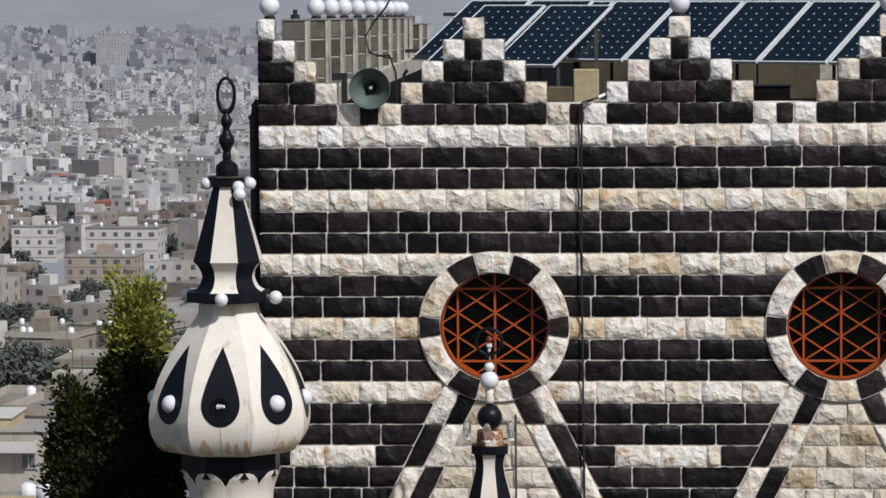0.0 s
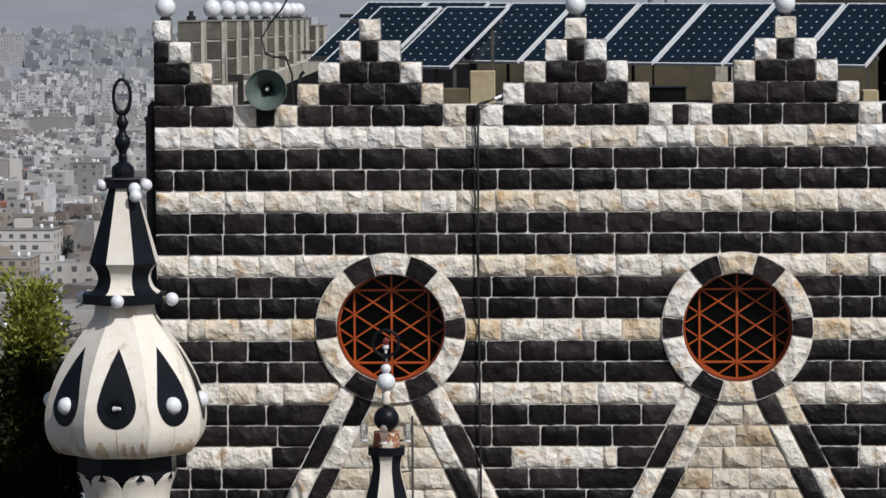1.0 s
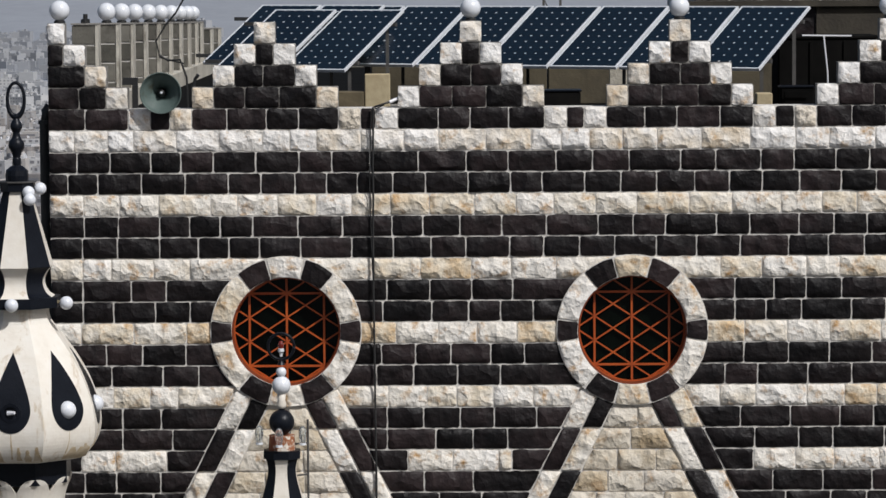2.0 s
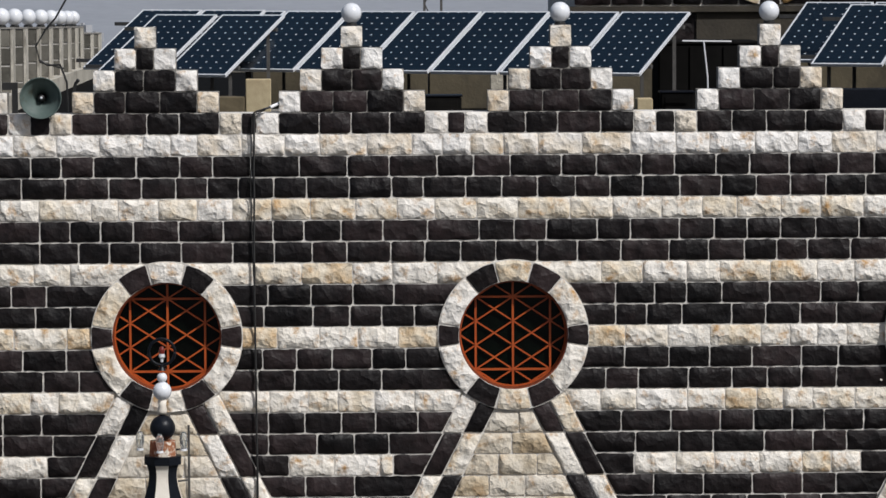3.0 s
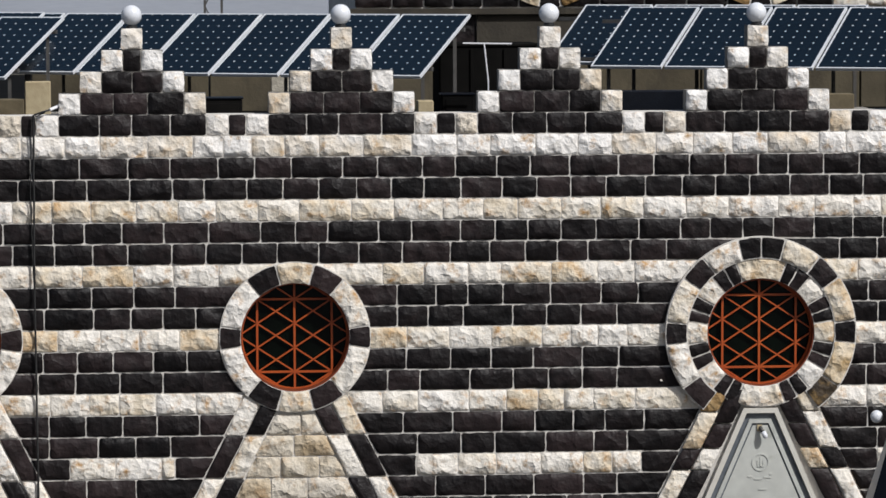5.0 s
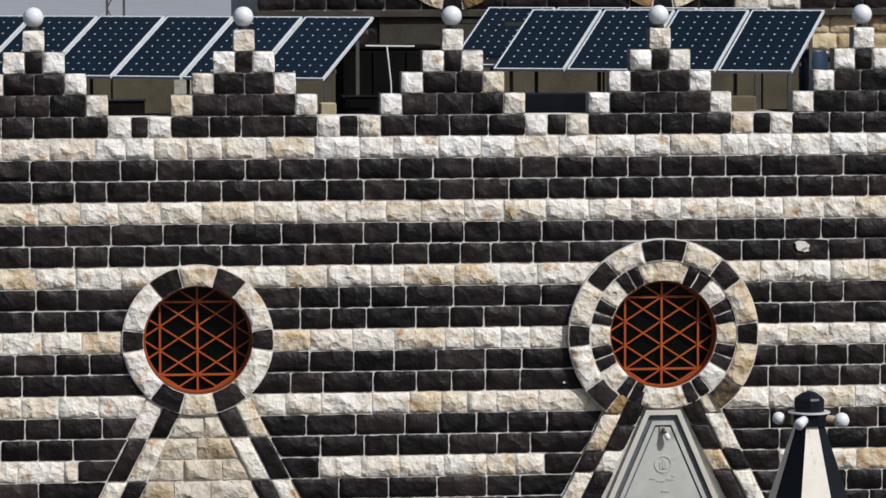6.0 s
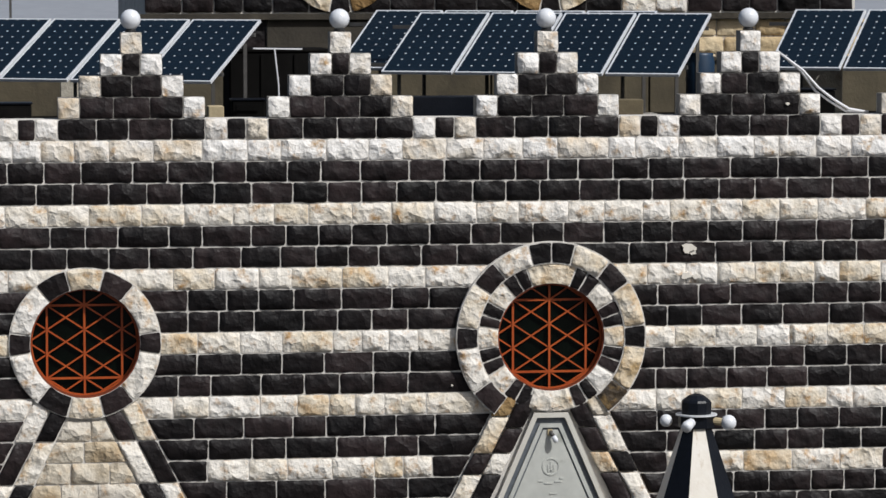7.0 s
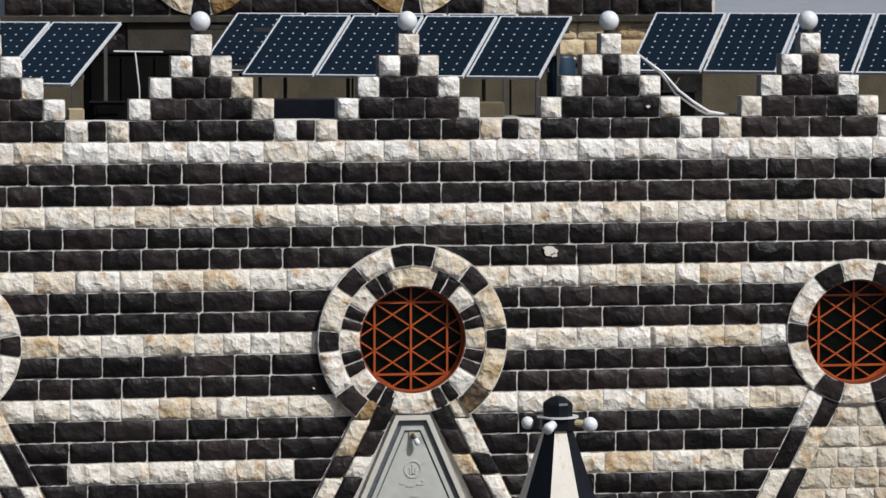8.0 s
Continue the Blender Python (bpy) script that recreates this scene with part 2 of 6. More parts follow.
def stone_data(place, wide, high, y_edge, swell, rough, y_back=0.03):
    """Vertices and faces of one stone: place(u, v) gives its outline in the wall's plane, the front swells out unevenly."""
    off = Vector((rng.uniform(0, 90), rng.uniform(0, 90), rng.uniform(0, 90)))
    planes = [(rng.uniform(0.75, 1.15), rng.uniform(-0.9, 0.9), rng.uniform(-0.9, 0.9)) for _ in range(4)] + [(1.1, 0.0, rng.uniform(-1.2, 0.3))]
    eu, ev = min(0.2, 0.020 / wide), min(0.2, 0.020 / high)
    inner = max(3, min(11, round(wide / 0.055)))
    us = [0.0] + [eu + (1 - 2 * eu) * q / inner for q in range(inner + 1)] + [1.0]
    vs = [0.0, ev, 0.29, 0.5, 0.71, 1 - ev, 1.0]
    nu, nv = len(us) - 1, len(vs) - 1
    verts, faces, smooth = [], [], []
    mid_x, mid_z = place(0.5, 0.5)
    round_off = rng.uniform(0.006, 0.024)
    for j, v in enumerate(vs):
        for i, u in enumerate(us):
            rim = i in (0, nu) or j in (0, nv)
            x, z = place(u, v)
            q = Vector((x * 5.5, z * 5.5, 0)) + off
            x += 0.009 * noise.noise(q * 2.3 + Vector((31, 0, 0)))
            z += 0.009 * noise.noise(q * 2.3 + Vector((0, 57, 0)))
            if i in (0, nu) and j in (0, nv):
                x += (mid_x - x) * min(0.2, round_off / wide)
                z += (mid_z - z) * min(0.2, round_off / high)
            if rim:
                rise = 0.002 + 0.5 * rough * max(0.0, noise.noise(q * 1.7))
            else:
                cut = min(c + a * (u - 0.5) + b_ * (v - 0.5) for c, a, b_ in planes)
                edge = 0.62 if i in (1, nu - 1) or j in (1, nv - 1) else 1.0
                rise = swell * edge * max(cut, 0.15) + rough * noise.noise(q) + 0.6 * rough * noise.noise(q * 2.6)
            verts.append((x, y_edge - max(rise, -0.003), z))
    w = nu + 1
    for j in range(nv):
        for i in range(nu):
            a = j * w + i
            faces.append((a, a + 1, a + w + 1, a + w))
            smooth.append(True)
    loop = [i for i in range(nu)] + [j * w + nu for j in range(nv)] + [nv * w + i for i in range(nu, 0, -1)] + [j * w for j in range(nv, 0, -1)]
    base = len(verts)
    for k in loop:
        verts.append(verts[k])
    for k in loop:
        x, y, z = verts[k]
        verts.append((x, y_back, z))
    n = len(loop)
    for k in range(n):
        l = (k + 1) % n
        faces.append((base + k, base + n + k, base + n + l, base + l))
        smooth.append(False)
    return verts, faces, smooth


class Heap:
    """Many small pieces joined into one mesh."""

    def __init__(self):
        self.v, self.f, self.s, self.m = [], [], [], []

    def add(self, data, slot=0):
        v, f, s = data
        b = len(self.v)
        self.v += v
        self.f += [tuple(b + i for i in q) for q in f]
        self.s += s
        self.m += [slot] * len(f)

    def made(self, name, mats, parent=None):
        me = mesh_of(name, self.v, self.f, mats, self.s)
        me.polygons.foreach_set("material_index", self.m)
        ob = new(name, me)
        ob.parent = parent
        return ob


def piece(name, data, mat, parent):
    v, f, s = data
    ob = new(name, mesh_of(name, v, f, mat, s))
    ob.parent = parent
    return ob


def quad_place(x0t, x0b, x1t, x1b, zt, zb):
    def place(u, v):
        return (1 - v) * ((1 - u) * x0b + u * x1b) + v * ((1 - u) * x0t + u * x1t), zb + (zt - zb) * v
    return place


def quad_stone(x0t, x0b, x1t, x1b, zt, zb, white, y=0.0, joint=0.0072):
    w = max(x1t, x1b) - min(x0t, x0b)
    pl = quad_place(x0t + joint, x0b + joint, x1t - joint, x1b - joint, zt - joint, zb + joint)
    return stone_data(pl, w, zt - zb, y - 0.004, rng.uniform(0.024, 0.046) if white else rng.uniform(0.022, 0.042), rng.uniform(0.008, 0.021) if white else rng.uniform(0.008, 0.020), y + 0.03)


def arc_stone(cx, cz, r0, r1, a0, a1, white, y=0.0, joint=0.009):
    g = joint / r0

    def place(u, v):
        a = a0 + g + (a1 - a0 - 2 * g) * u
        r = r0 + 0.006 + (r1 - r0 - joint - 0.006) * v
        return cx + r * math.sin(a), cz + r * math.cos(a)
    return stone_data(place, (a1 - a0) * r1, r1 - r0, y - 0.004, rng.uniform(0.018, 0.035) if white else rng.uniform(0.010, 0.018), 0.016 if white else 0.008, y + 0.03)


# ---- the facade ----
COURSE = 0.2637
Z_TOP = EYE_Z - 2.068          # top of the first white course, under the parapet
ZC = EYE_Z - 4.553             # centres of the round windows
X_LEFT, X_RIGHT, BACK = -5.345, 17.95, 26.0
WINDOWS = [(-2.45, False), (1.806, False), (7.58, True), (13.335, False)]
R_HOLE, R_RING, R_OUTER = 0.668, 0.930, 1.19
LEG_END = 0.684 + 10 * COURSE


def leg(dz):
    return 0.62 + (dz - 0.68) * 0.482


def spread(z, big):
    """Half the width that a window's surround takes out of the courses at height z."""
    dz = ZC - z
    r = 1.15 if big else 0.902
    w = math.sqrt(max(0.0, r * r - dz * dz))
    if 0.60 < dz < LEG_END + 0.01:
        w = max(w, leg(dz))
    return w


# body of the wall, with the round openings cut through it
body = part("facade", one_box(X_LEFT + 0.01, X_RIGHT, 0.0, 0.40, 0.0, Z_TOP + COURSE - 0.004), M_MORTAR)
cutters = []
for cx, big in WINDOWS:
    c = lathe([(R_HOLE, -0.4), (R_HOLE, 0.8)], 64)
    bmesh.ops.rotate(c, verts=c.verts, matrix=Matrix.Rotation(radians(-90), 3, "X"))
    bmesh.ops.translate(c, verts=c.verts, vec=(cx, 0, ZC))
    bmesh.ops.recalc_face_normals(c, faces=c.faces)
    cutters.append(part("cutter", c, M_MORTAR))
    cut = body.modifiers.new("hole", "BOOLEAN")
    cut.object, cut.solver = cutters[-1], "EXACT"
solid = bpy.data.meshes.new_from_object(body.evaluated_get(bpy.context.evaluated_depsgraph_get()))
body.modifiers.clear()
body.data = solid
for c in cutters:
    bpy.data.objects.remove(c)
body.name = "wall_south"
tagged(body, "rock-faced wall of black basalt and cream limestone courses", "wall", kind="structure")

# coursed stones: (data, white) kept apart by where they lie
near_stones, heap = [], Heap()
k = 0
while Z_TOP - k * COURSE > 0.05:
    zt, zb = Z_TOP - k * COURSE, Z_TOP - (k + 1) * COURSE
    white = k % 3 == 0
    ends = [((X_LEFT, X_LEFT), None)]
    for cx, big in WINDOWS:
        a, b = spread(zt, big), spread(zb, big)
        if max(a, b) > 0.05:
            ends.append(((cx - a, cx - b), (cx + a, cx + b)))
    ends.append(((X_RIGHT, X_RIGHT), None))
    for i in range(len(ends) - 1):
        L = ends[i][0] if i == 0 else ends[i][1]
        R = ends[i + 1][0]
        lo, hi = max(L) + 0.02, min(R) - 0.02
        marks, x = [], lo + rng.uniform(0.20, 0.5)
        dark_ends = white and k >= 15 and len(ends) > 2
        if dark_ends:
            marks, x = [lo + 0.34], lo + 0.34 + rng.uniform(0.4, 0.6)
        while x < hi - (0.50 if dark_ends else 0.24):
            marks.append(x)
            x += rng.choice((0.34, 0.42, 0.47, 0.50, 0.55, 0.62)) + rng.uniform(-0.03, 0.03) if white else rng.choice((0.39, 0.42, 0.44, 0.46, 0.50, 0.53, 0.61)) + rng.uniform(-0.025, 0.025)
        if dark_ends:
            marks.append(hi - 0.34)
        cuts = [L] + [(m, m) for m in marks] + [R]
        for n_, (p, q) in enumerate(zip(cuts, cuts[1:])):
            pale = white and not (dark_ends and n_ in (0, len(cuts) - 2))
            visible = zb > EYE_Z - 7.3 and p[0] < 14.6
            data = quad_stone(p[0], p[1], q[0], q[1], zt, zb, pale, joint=0.0072 if pale else 0.0090)
            if visible and -1.8 < min(p) and max(q) < 7.0 and zb > EYE_Z - 7.0:
                near_stones.append((data, pale, k))
            else:
                heap.add(data, 1 if not pale else 2 if k == 0 else 0)
    k += 1
tagged(heap.made("stone_courses", [M_WHITE, M_BLACK, M_CHALK], body), "alternating cream and black rock-faced stones", kind="stuff")


def ring(parent, cx, cz, r0, r1, spans, y, stained=()):
    """Voussoirs round a window: spans of (from, to, white) in degrees clockwise from the top, mirrored left and right."""
    for a, b, w in spans:
        for s in (1, -1):
            if s < 0 and a < 0:
                continue
            lo, hi = (a, b) if s > 0 else (-b, -a)
            piece("voussoir", arc_stone(cx, cz, r0, r1, radians(lo), radians(hi), w, y), ((M_STAINED if w else M_RUSTED) if (a, s) in stained else M_WHITE if w else M_BLACK), parent)


SPANS_SMALL = [(-15, 15, True), (15, 40, False), (40, 81, True), (81, 99, False), (99, 140, True), (140, 166, False)]
SPANS_INNER = [(-20, 20, True), (20, 30.5, False), (30.5, 42, False), (42, 60, True), (60, 71, False), (71, 81, False), (81, 99, True),
               (99, 110, False), (110, 121, False), (121, 139, True), (139, 150, False), (150, 161, False)]
SPANS_OUTER = [(0, 14.5, False), (14.5, 38, True), (38, 55, False), (55, 83, True), (83, 97, False), (97, 125, True), (125, 143, False)]


def window_surround(cx, big):
    th = thing("round_window_surround", ("double ring of black and cream stones round a round window, above splayed legs" if big
               else "ring of black and cream stones round a round window, above splayed legs"), "window surround", group="round window surrounds")
    if big:
        part("mortar_bed", annulus(R_RING - 0.01, R_OUTER + 0.006, -0.108, 0.001, cx, ZC, sweep=143), M_MORTAR, th)
        part("mortar_bed", annulus(R_HOLE + 0.003, R_RING + 0.004, -0.083, 0.001, cx, ZC), M_MORTAR, th)
        ring(th, cx, ZC, R_RING, R_OUTER, SPANS_OUTER, -0.110, ((97, 1), (125, 1)))
        ring(th, cx, ZC, R_HOLE, R_RING, SPANS_INNER, -0.085)
        piece("voussoir", arc_stone(cx, ZC, R_HOLE, R_RING, radians(161), radians(199), True, -0.085), M_WHITE, th)
    else:
        part("mortar_bed", annulus(R_HOLE + 0.003, R_RING + 0.003, -0.047, 0.001, cx, ZC), M_MORTAR, th)
        ring(th, cx, ZC, R_HOLE, R_RING, SPANS_SMALL, -0.050)
        piece("voussoir", arc_stone(cx, ZC, R_HOLE, R_RING, radians(166), radians(194), True, -0.050), M_WHITE, th)
    y = -0.06 if big else -0.012
    if big:
        # foot of each stone below the window's centre, and its kind, for the outer and the inner band
        outer = ((0.99, "stained"), (1.447, "white"), (1.71, "black"), (2.24, "white"), (2.77, "black"), (3.32, "white"))
        inner = ((1.135, "black"), (1.447, "black"), (1.71, "white"), (2.24, "black"), (2.77, "white"), (3.32, "black"))
        for band, stones in enumerate((outer, inner)):
            d0 = 0.684
            for d1, look_ in stones:
                for s in (-1, 1):
                    o0, o1 = leg(d0) - 0.25 * band, leg(d1) - 0.25 * band
                    xs = (cx - o0, cx - o1, cx - o0 + 0.25, cx - o1 + 0.25) if s < 0 else (cx + o0 - 0.25, cx + o1 - 0.25, cx + o0, cx + o1)
                    piece("leg_stone", quad_stone(*xs, ZC - d0, ZC - d1, look_ != "black", y, 0.009),
                          {"black": M_BLACK, "white": M_WHITE, "stained": M_STAINED}[look_], th)
                d0 = d1
        return th
    for j in range(5):
        d0, d1 = 0.684 + 2 * j * COURSE, 0.684 + 2 * (j + 1) * COURSE
        for s in (-1, 1):
            for band in (0, 1):
                d0 = (0.83 if band else 0.72) if j == 0 else 0.684 + 2 * j * COURSE
                o0, o1 = leg(d0) - 0.25 * band, leg(d1) - 0.25 * band
                i0, i1 = o0 - 0.25, o1 - 0.25
                w = (j + band) % 2 == 0
                xs = (cx - o0, cx - o1, cx - i0, cx - i1) if s < 0 else (cx + i0, cx + i1, cx + o0, cx + o1)
                piece("leg_stone", quad_stone(*xs, ZC - d0, ZC - d1, w, y, 0.009), M_WHITE if w else M_BLACK, th)
    for c in range(1, 10):
        d0, d1 = 0.684 + c * COURSE, 0.684 + (c + 1) * COURSE
        a0, a1 = leg(d0) - 0.5, leg(d1) - 0.5
        marks, x = [], -a0 + rng.uniform(0.2, 0.42)
        while x < a0 - 0.16:
            marks.append(x)
            x += rng.uniform(0.26, 0.52)
        cuts = [(-a0, -a1)] + [(m, m) for m in marks] + [(a0, a1)]
        for p, q in zip(cuts, cuts[1:]):
            piece("infill_stone", quad_stone(cx + p[0], cx + p[1], cx + q[0], cx + q[1], ZC - d0, ZC - d1, True, -0.004, 0.008), M_CREAM, th)
    return th


def round_window(index, cx, big):
    th = thing(f"window_{index}", "round window with an orange steel lattice over dark green glass", "window", kind="structure")
    y = 0.07 if big else 0.17
    part("window_frame", annulus(R_HOLE - 0.028, R_HOLE - 0.002, y - 0.02, y + 0.03, cx, ZC), M_ORANGE, th, "orange painted ring")
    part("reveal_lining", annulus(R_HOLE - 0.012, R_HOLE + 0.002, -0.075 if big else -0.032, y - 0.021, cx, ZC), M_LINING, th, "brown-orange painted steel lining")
    pane = annulus(0.0005, R_HOLE - 0.004, y + 0.05, y + 0.06, cx, ZC)
    part("pane", pane, M_PANE, th, "dark green glass pane")

    def chord(px, pz, dx, dz):
        """The stretch of a line that lies inside the ring."""
        n = math.hypot(dx, dz)
        dx, dz = dx / n, dz / n
        b = px * dx + pz * dz
        d = b * b - (px * px + pz * pz - (R_HOLE - 0.015) ** 2)
        if d <= 0.01:
            return None
        s = math.sqrt(d)
        return [(cx + px + (-b + e) * dx, y, ZC + pz + (-b + e) * dz) for e in (-s, s)]
    lines = [("upright", -0.46, 0, 0, 1), ("upright", 0, 0, 0, 1), ("upright", 0.46, 0, 0, 1), ("crossbar", 0, 0.455, 1, 0), ("crossbar", 0, -0.445, 1, 0)]
    for i in range(-2, 6):
        for s in (-1, 1):
            lines.append(("diagonal_bar", 0, 0.455 - 0.30 * i, 1, 0.652 * s))
    for n_, px, pz, dx, dz in lines:
        ab = chord(px, pz, dx, dz)
        if ab:
            back = {"upright": 0.0, "crossbar": 0.004}.get(n_, 0.009 if dz > 0 else 0.014)
            p_, q_ = (Vector(e) + Vector((0, back, 0)) for e in ab)
            part(n_, bar(bmesh.new(), p_, q_, 0.019 if n_ == "diagonal_bar" else 0.026, 0.022, up=(0, 1, 0)), M_ORANGE, th)
    return th


for i_, (cx_, big_) in enumerate(WINDOWS):
    window_surround(cx_, big_)
    round_window(i_ + 1, cx_, big_)


# ---- parapet ----
def merlon(cx, low, half=False):
    """A stepped merlon of five courses on the parapet: cream ends, black middles, plastered at the back."""
    th = thing("merlon", "stepped parapet merlon of black stones edged with cream ones", "merlon", (cx, 0, low), group="parapet merlons")
    widths = [(1.80, 3), (1.28, 2), (0.76, 1), (0.27, 0)]
    for row, (w, blacks) in enumerate(widths):
        z0, z1 = row * COURSE, (row + 1) * COURSE
        lo = -w / 2 if not half else -0.085
        cuts = []
        if blacks == 0:
            cuts = [(lo, w / 2, True)]
        else:
            inner = w - 0.54
            b0 = -inner / 2 if not half else lo
            if not half:
                cuts.append((-w / 2, b0, True))
            nb = blacks if not half else max(1, (blacks + 1) // 2)
            edges = [b0 + (inner / 2 - b0) * q / nb + (rng.uniform(-0.04, 0.04) if 0 < q < nb else 0) for q in range(nb + 1)]
            cuts += [(p, q, False) for p, q in zip(edges, edges[1:])]
            cuts.append((inner / 2, w / 2, True))
        for p, q, wh in cuts:
            data = quad_stone(p, p, q, q, z1, z0, wh, 0.0, 0.007)
            piece("stone", data, M_CHALK if wh else M_BLACK, th)
        part("core", one_box(lo + 0.006, w / 2 - 0.006, 0.0, 0.24, z0, z1 - 0.004), M_CONCRETE, th, "grey concrete core")
        part("rear_facing", one_box(lo + 0.008, w / 2 - 0.008, 0.241, 0.262, z0 + 0.004, z1 - 0.006), M_PLASTER, th, "pale plaster on the roof side")
    return th


def globe_lamp(x, y, z, r=0.126):
    th = thing("globe_lamp", "white opal globe lamp on a small dark collar", "lamp", (x, y, z), group="parapet globe lamps")
    part("collar", lathe([(0.07, 0), (0.07, 0.02), (0.055, 0.035)], 16), M_CABLE, th)
    part("globe", ball(r, cz=0.028 + r, n=24), M_GLOBE, th, smooth=True)
    return th


Z_PAR = Z_TOP + COURSE         # top of the parapet's lowest course
Z_TIP = Z_PAR + 4 * COURSE
MERLONS = [-2.683, -0.160, 2.395, 4.964, 7.545, 10.11, 12.69, 15.27]
merlon(-5.26, Z_PAR, half=True)
globe_lamp(-5.20, 0.12, Z_TIP)
for i_, mx in enumerate(MERLONS):
    merlon(mx, Z_PAR)
    if i_:
        globe_lamp(mx, 0.12, Z_TIP)

# lowest parapet course: four black stones under each merlon, cream, black, cream between
for i_, mx in enumerate([-5.26] + MERLONS):
    lo = X_LEFT if i_ == 0 else mx - 0.90
    hi = mx + 0.90
    nb = 2 if i_ == 0 else 4
    marks = [lo + (hi - lo) * q / nb + (rng.uniform(-0.05, 0.05) if 0 < q < nb else 0) for q in range(nb + 1)]
    cuts = [(p, q, False) for p, q in zip(marks, marks[1:])]
    nxt = (MERLONS + [X_RIGHT + 0.9])[i_] - 0.90
    if nxt - hi > 0.4:
        cuts += [(hi, hi + 0.27, True), (hi + 0.27, nxt - 0.27, False), (nxt - 0.27, nxt, True)]
    for p, q, wh in cuts:
        mottled = wh and any(p < x_ < q for x_ in (-1.66, 3.93))
        piece("parapet_stone", quad_stone(p, p, q, q, Z_PAR, Z_TOP, wh), M_LICHEN if mottled else M_CHALK if wh else M_BLACK, body)

# coursed stones one by one along the middle stretch of the wall
for data, pale, k in near_stones[:300]:
    piece("stone", data, M_BLACK if not pale else M_CHALK if k == 0 else M_WHITE, body)
rest = Heap()
for data, pale, k in near_stones[300:]:
    rest.add(data, 0 if pale else 1)
if rest.v:
    tagged(rest.made("stone_courses", [M_WHITE, M_BLACK], body), kind="stuff")


# ---- the rest of the mosque ----
Z_ROOF = Z_TOP + 0.02
# near black: the deck's shade under the panels is put into this colour
M_SHADED_BITUMEN = surface("bitumen", [(0.3, (0.003, 0.003, 0.003)), (0.7, (0.009, 0.0085, 0.008))], 0.95, grain=6, spec=0.05, stain=(0.012, 0.011, 0.010), stain_scale=0.9, stain_from=0.6)
for n_, b_, l_ in (("wall_west", (X_LEFT + 0.01, X_LEFT + 0.40, 0.401, BACK, 0, Z_PAR), "plain rear side wall of the mosque"),
                   ("wall_east", (X_RIGHT - 0.40, X_RIGHT, 0.401, BACK, 0, Z_PAR), "plain east wall of the mosque"),
                   ("wall_north", (X_LEFT + 0.401, X_RIGHT - 0.401, BACK - 0.4, BACK, 0, Z_PAR), "plain north wall of the mosque")):
    tagged(part(n_, one_box(*b_), M_PLASTER), l_, "wall", kind="structure")
tagged(part("roof_deck", one_box(X_LEFT + 0.402, X_RIGHT - 0.402, 0.402, BACK - 0.402, Z_ROOF - 0.25, Z_ROOF), M_SHADED_BITUMEN),
       "flat roof deck of bitumen, the panels' shade put into its dark colour", "roof", kind="structure")

# block pillars along the west side, seen along their row, each with its globe
M_BLOCK = surface("aged_block", [(0.3, (0.070, 0.066, 0.054)), (0.7, (0.17, 0.16, 0.135))], 0.9, grain=8, bump=0.006, bump_scale=30, stain=(0.035, 0.031, 0.025), stain_scale=3, stain_from=0.53, per_piece=0.45)


M_PALE = surface("pale_render", [(0.3, (0.38, 0.355, 0.30)), (0.7, (0.58, 0.55, 0.48))], 0.9, grain=9, bump=0.006, bump_scale=30, stain=(0.09, 0.078, 0.058), stain_scale=3.2, stain_from=0.53, streak=0.35, per_piece=0.2)


def pillar():
    th = thing("parapet_pillar", "grey block pillar with pale mortar and a plastered inner face", "pillar", group="pillars of the side parapet")
    rows = 4
    part("core", one_box(0.015, 0.295, -0.15, 0.15, 0, rows * COURSE - 0.002), M_MORTAR, th, "pale mortar core")
    for r in range(rows):
        w = 0.02 if r % 2 else 0.0
        part("block", one_box(0.0, 0.300 - w * 0.5, -0.165, 0.14, r * COURSE + 0.016, (r + 1) * COURSE - 0.012, 0.004), M_BLOCK, th)
    part("inner_facing", one_box(0.302, 0.342, -0.172, 0.17, 0, rows * COURSE - 0.004), M_PALE, th, "pale inner plaster")
    part("cap", one_box(-0.01, 0.345, -0.18, 0.18, rows * COURSE - 0.001, rows * COURSE + 0.018), M_CONCRETE, th)
    return th


side = pillar()
first = True
for y_, lamp in ((2.9, False), (5.6, True), (7.7, True), (9.7, True), (11.9, True), (14.1, True), (16.1, True), (17.8, True), (19.4, True), (20.6, True), (23.0, False), (25.0, False)):
    sink = 0.068 + 0.0158 * (y_ - 2.9) + (0.12 if y_ > 21 else 0.0)
    m_ = pose(X_LEFT, y_, Z_PAR - sink)
    if first:
        side.matrix_basis = m_
        first = False
    else:
        copy_thing(side, m_)
    if lamp:
        globe_lamp(X_LEFT + 0.16, y_, Z_TIP + 0.018 - sink)
stub = thing("lamp_stub", "dark broken lamp fitting without its globe", "lamp fitting", (X_LEFT + 0.16, 2.9, Z_TIP - 0.05))
part("socket", lathe([(0.06, 0), (0.06, 0.05), (0.03, 0.06), (0.03, 0.12)], 12), M_CABLE, stub)

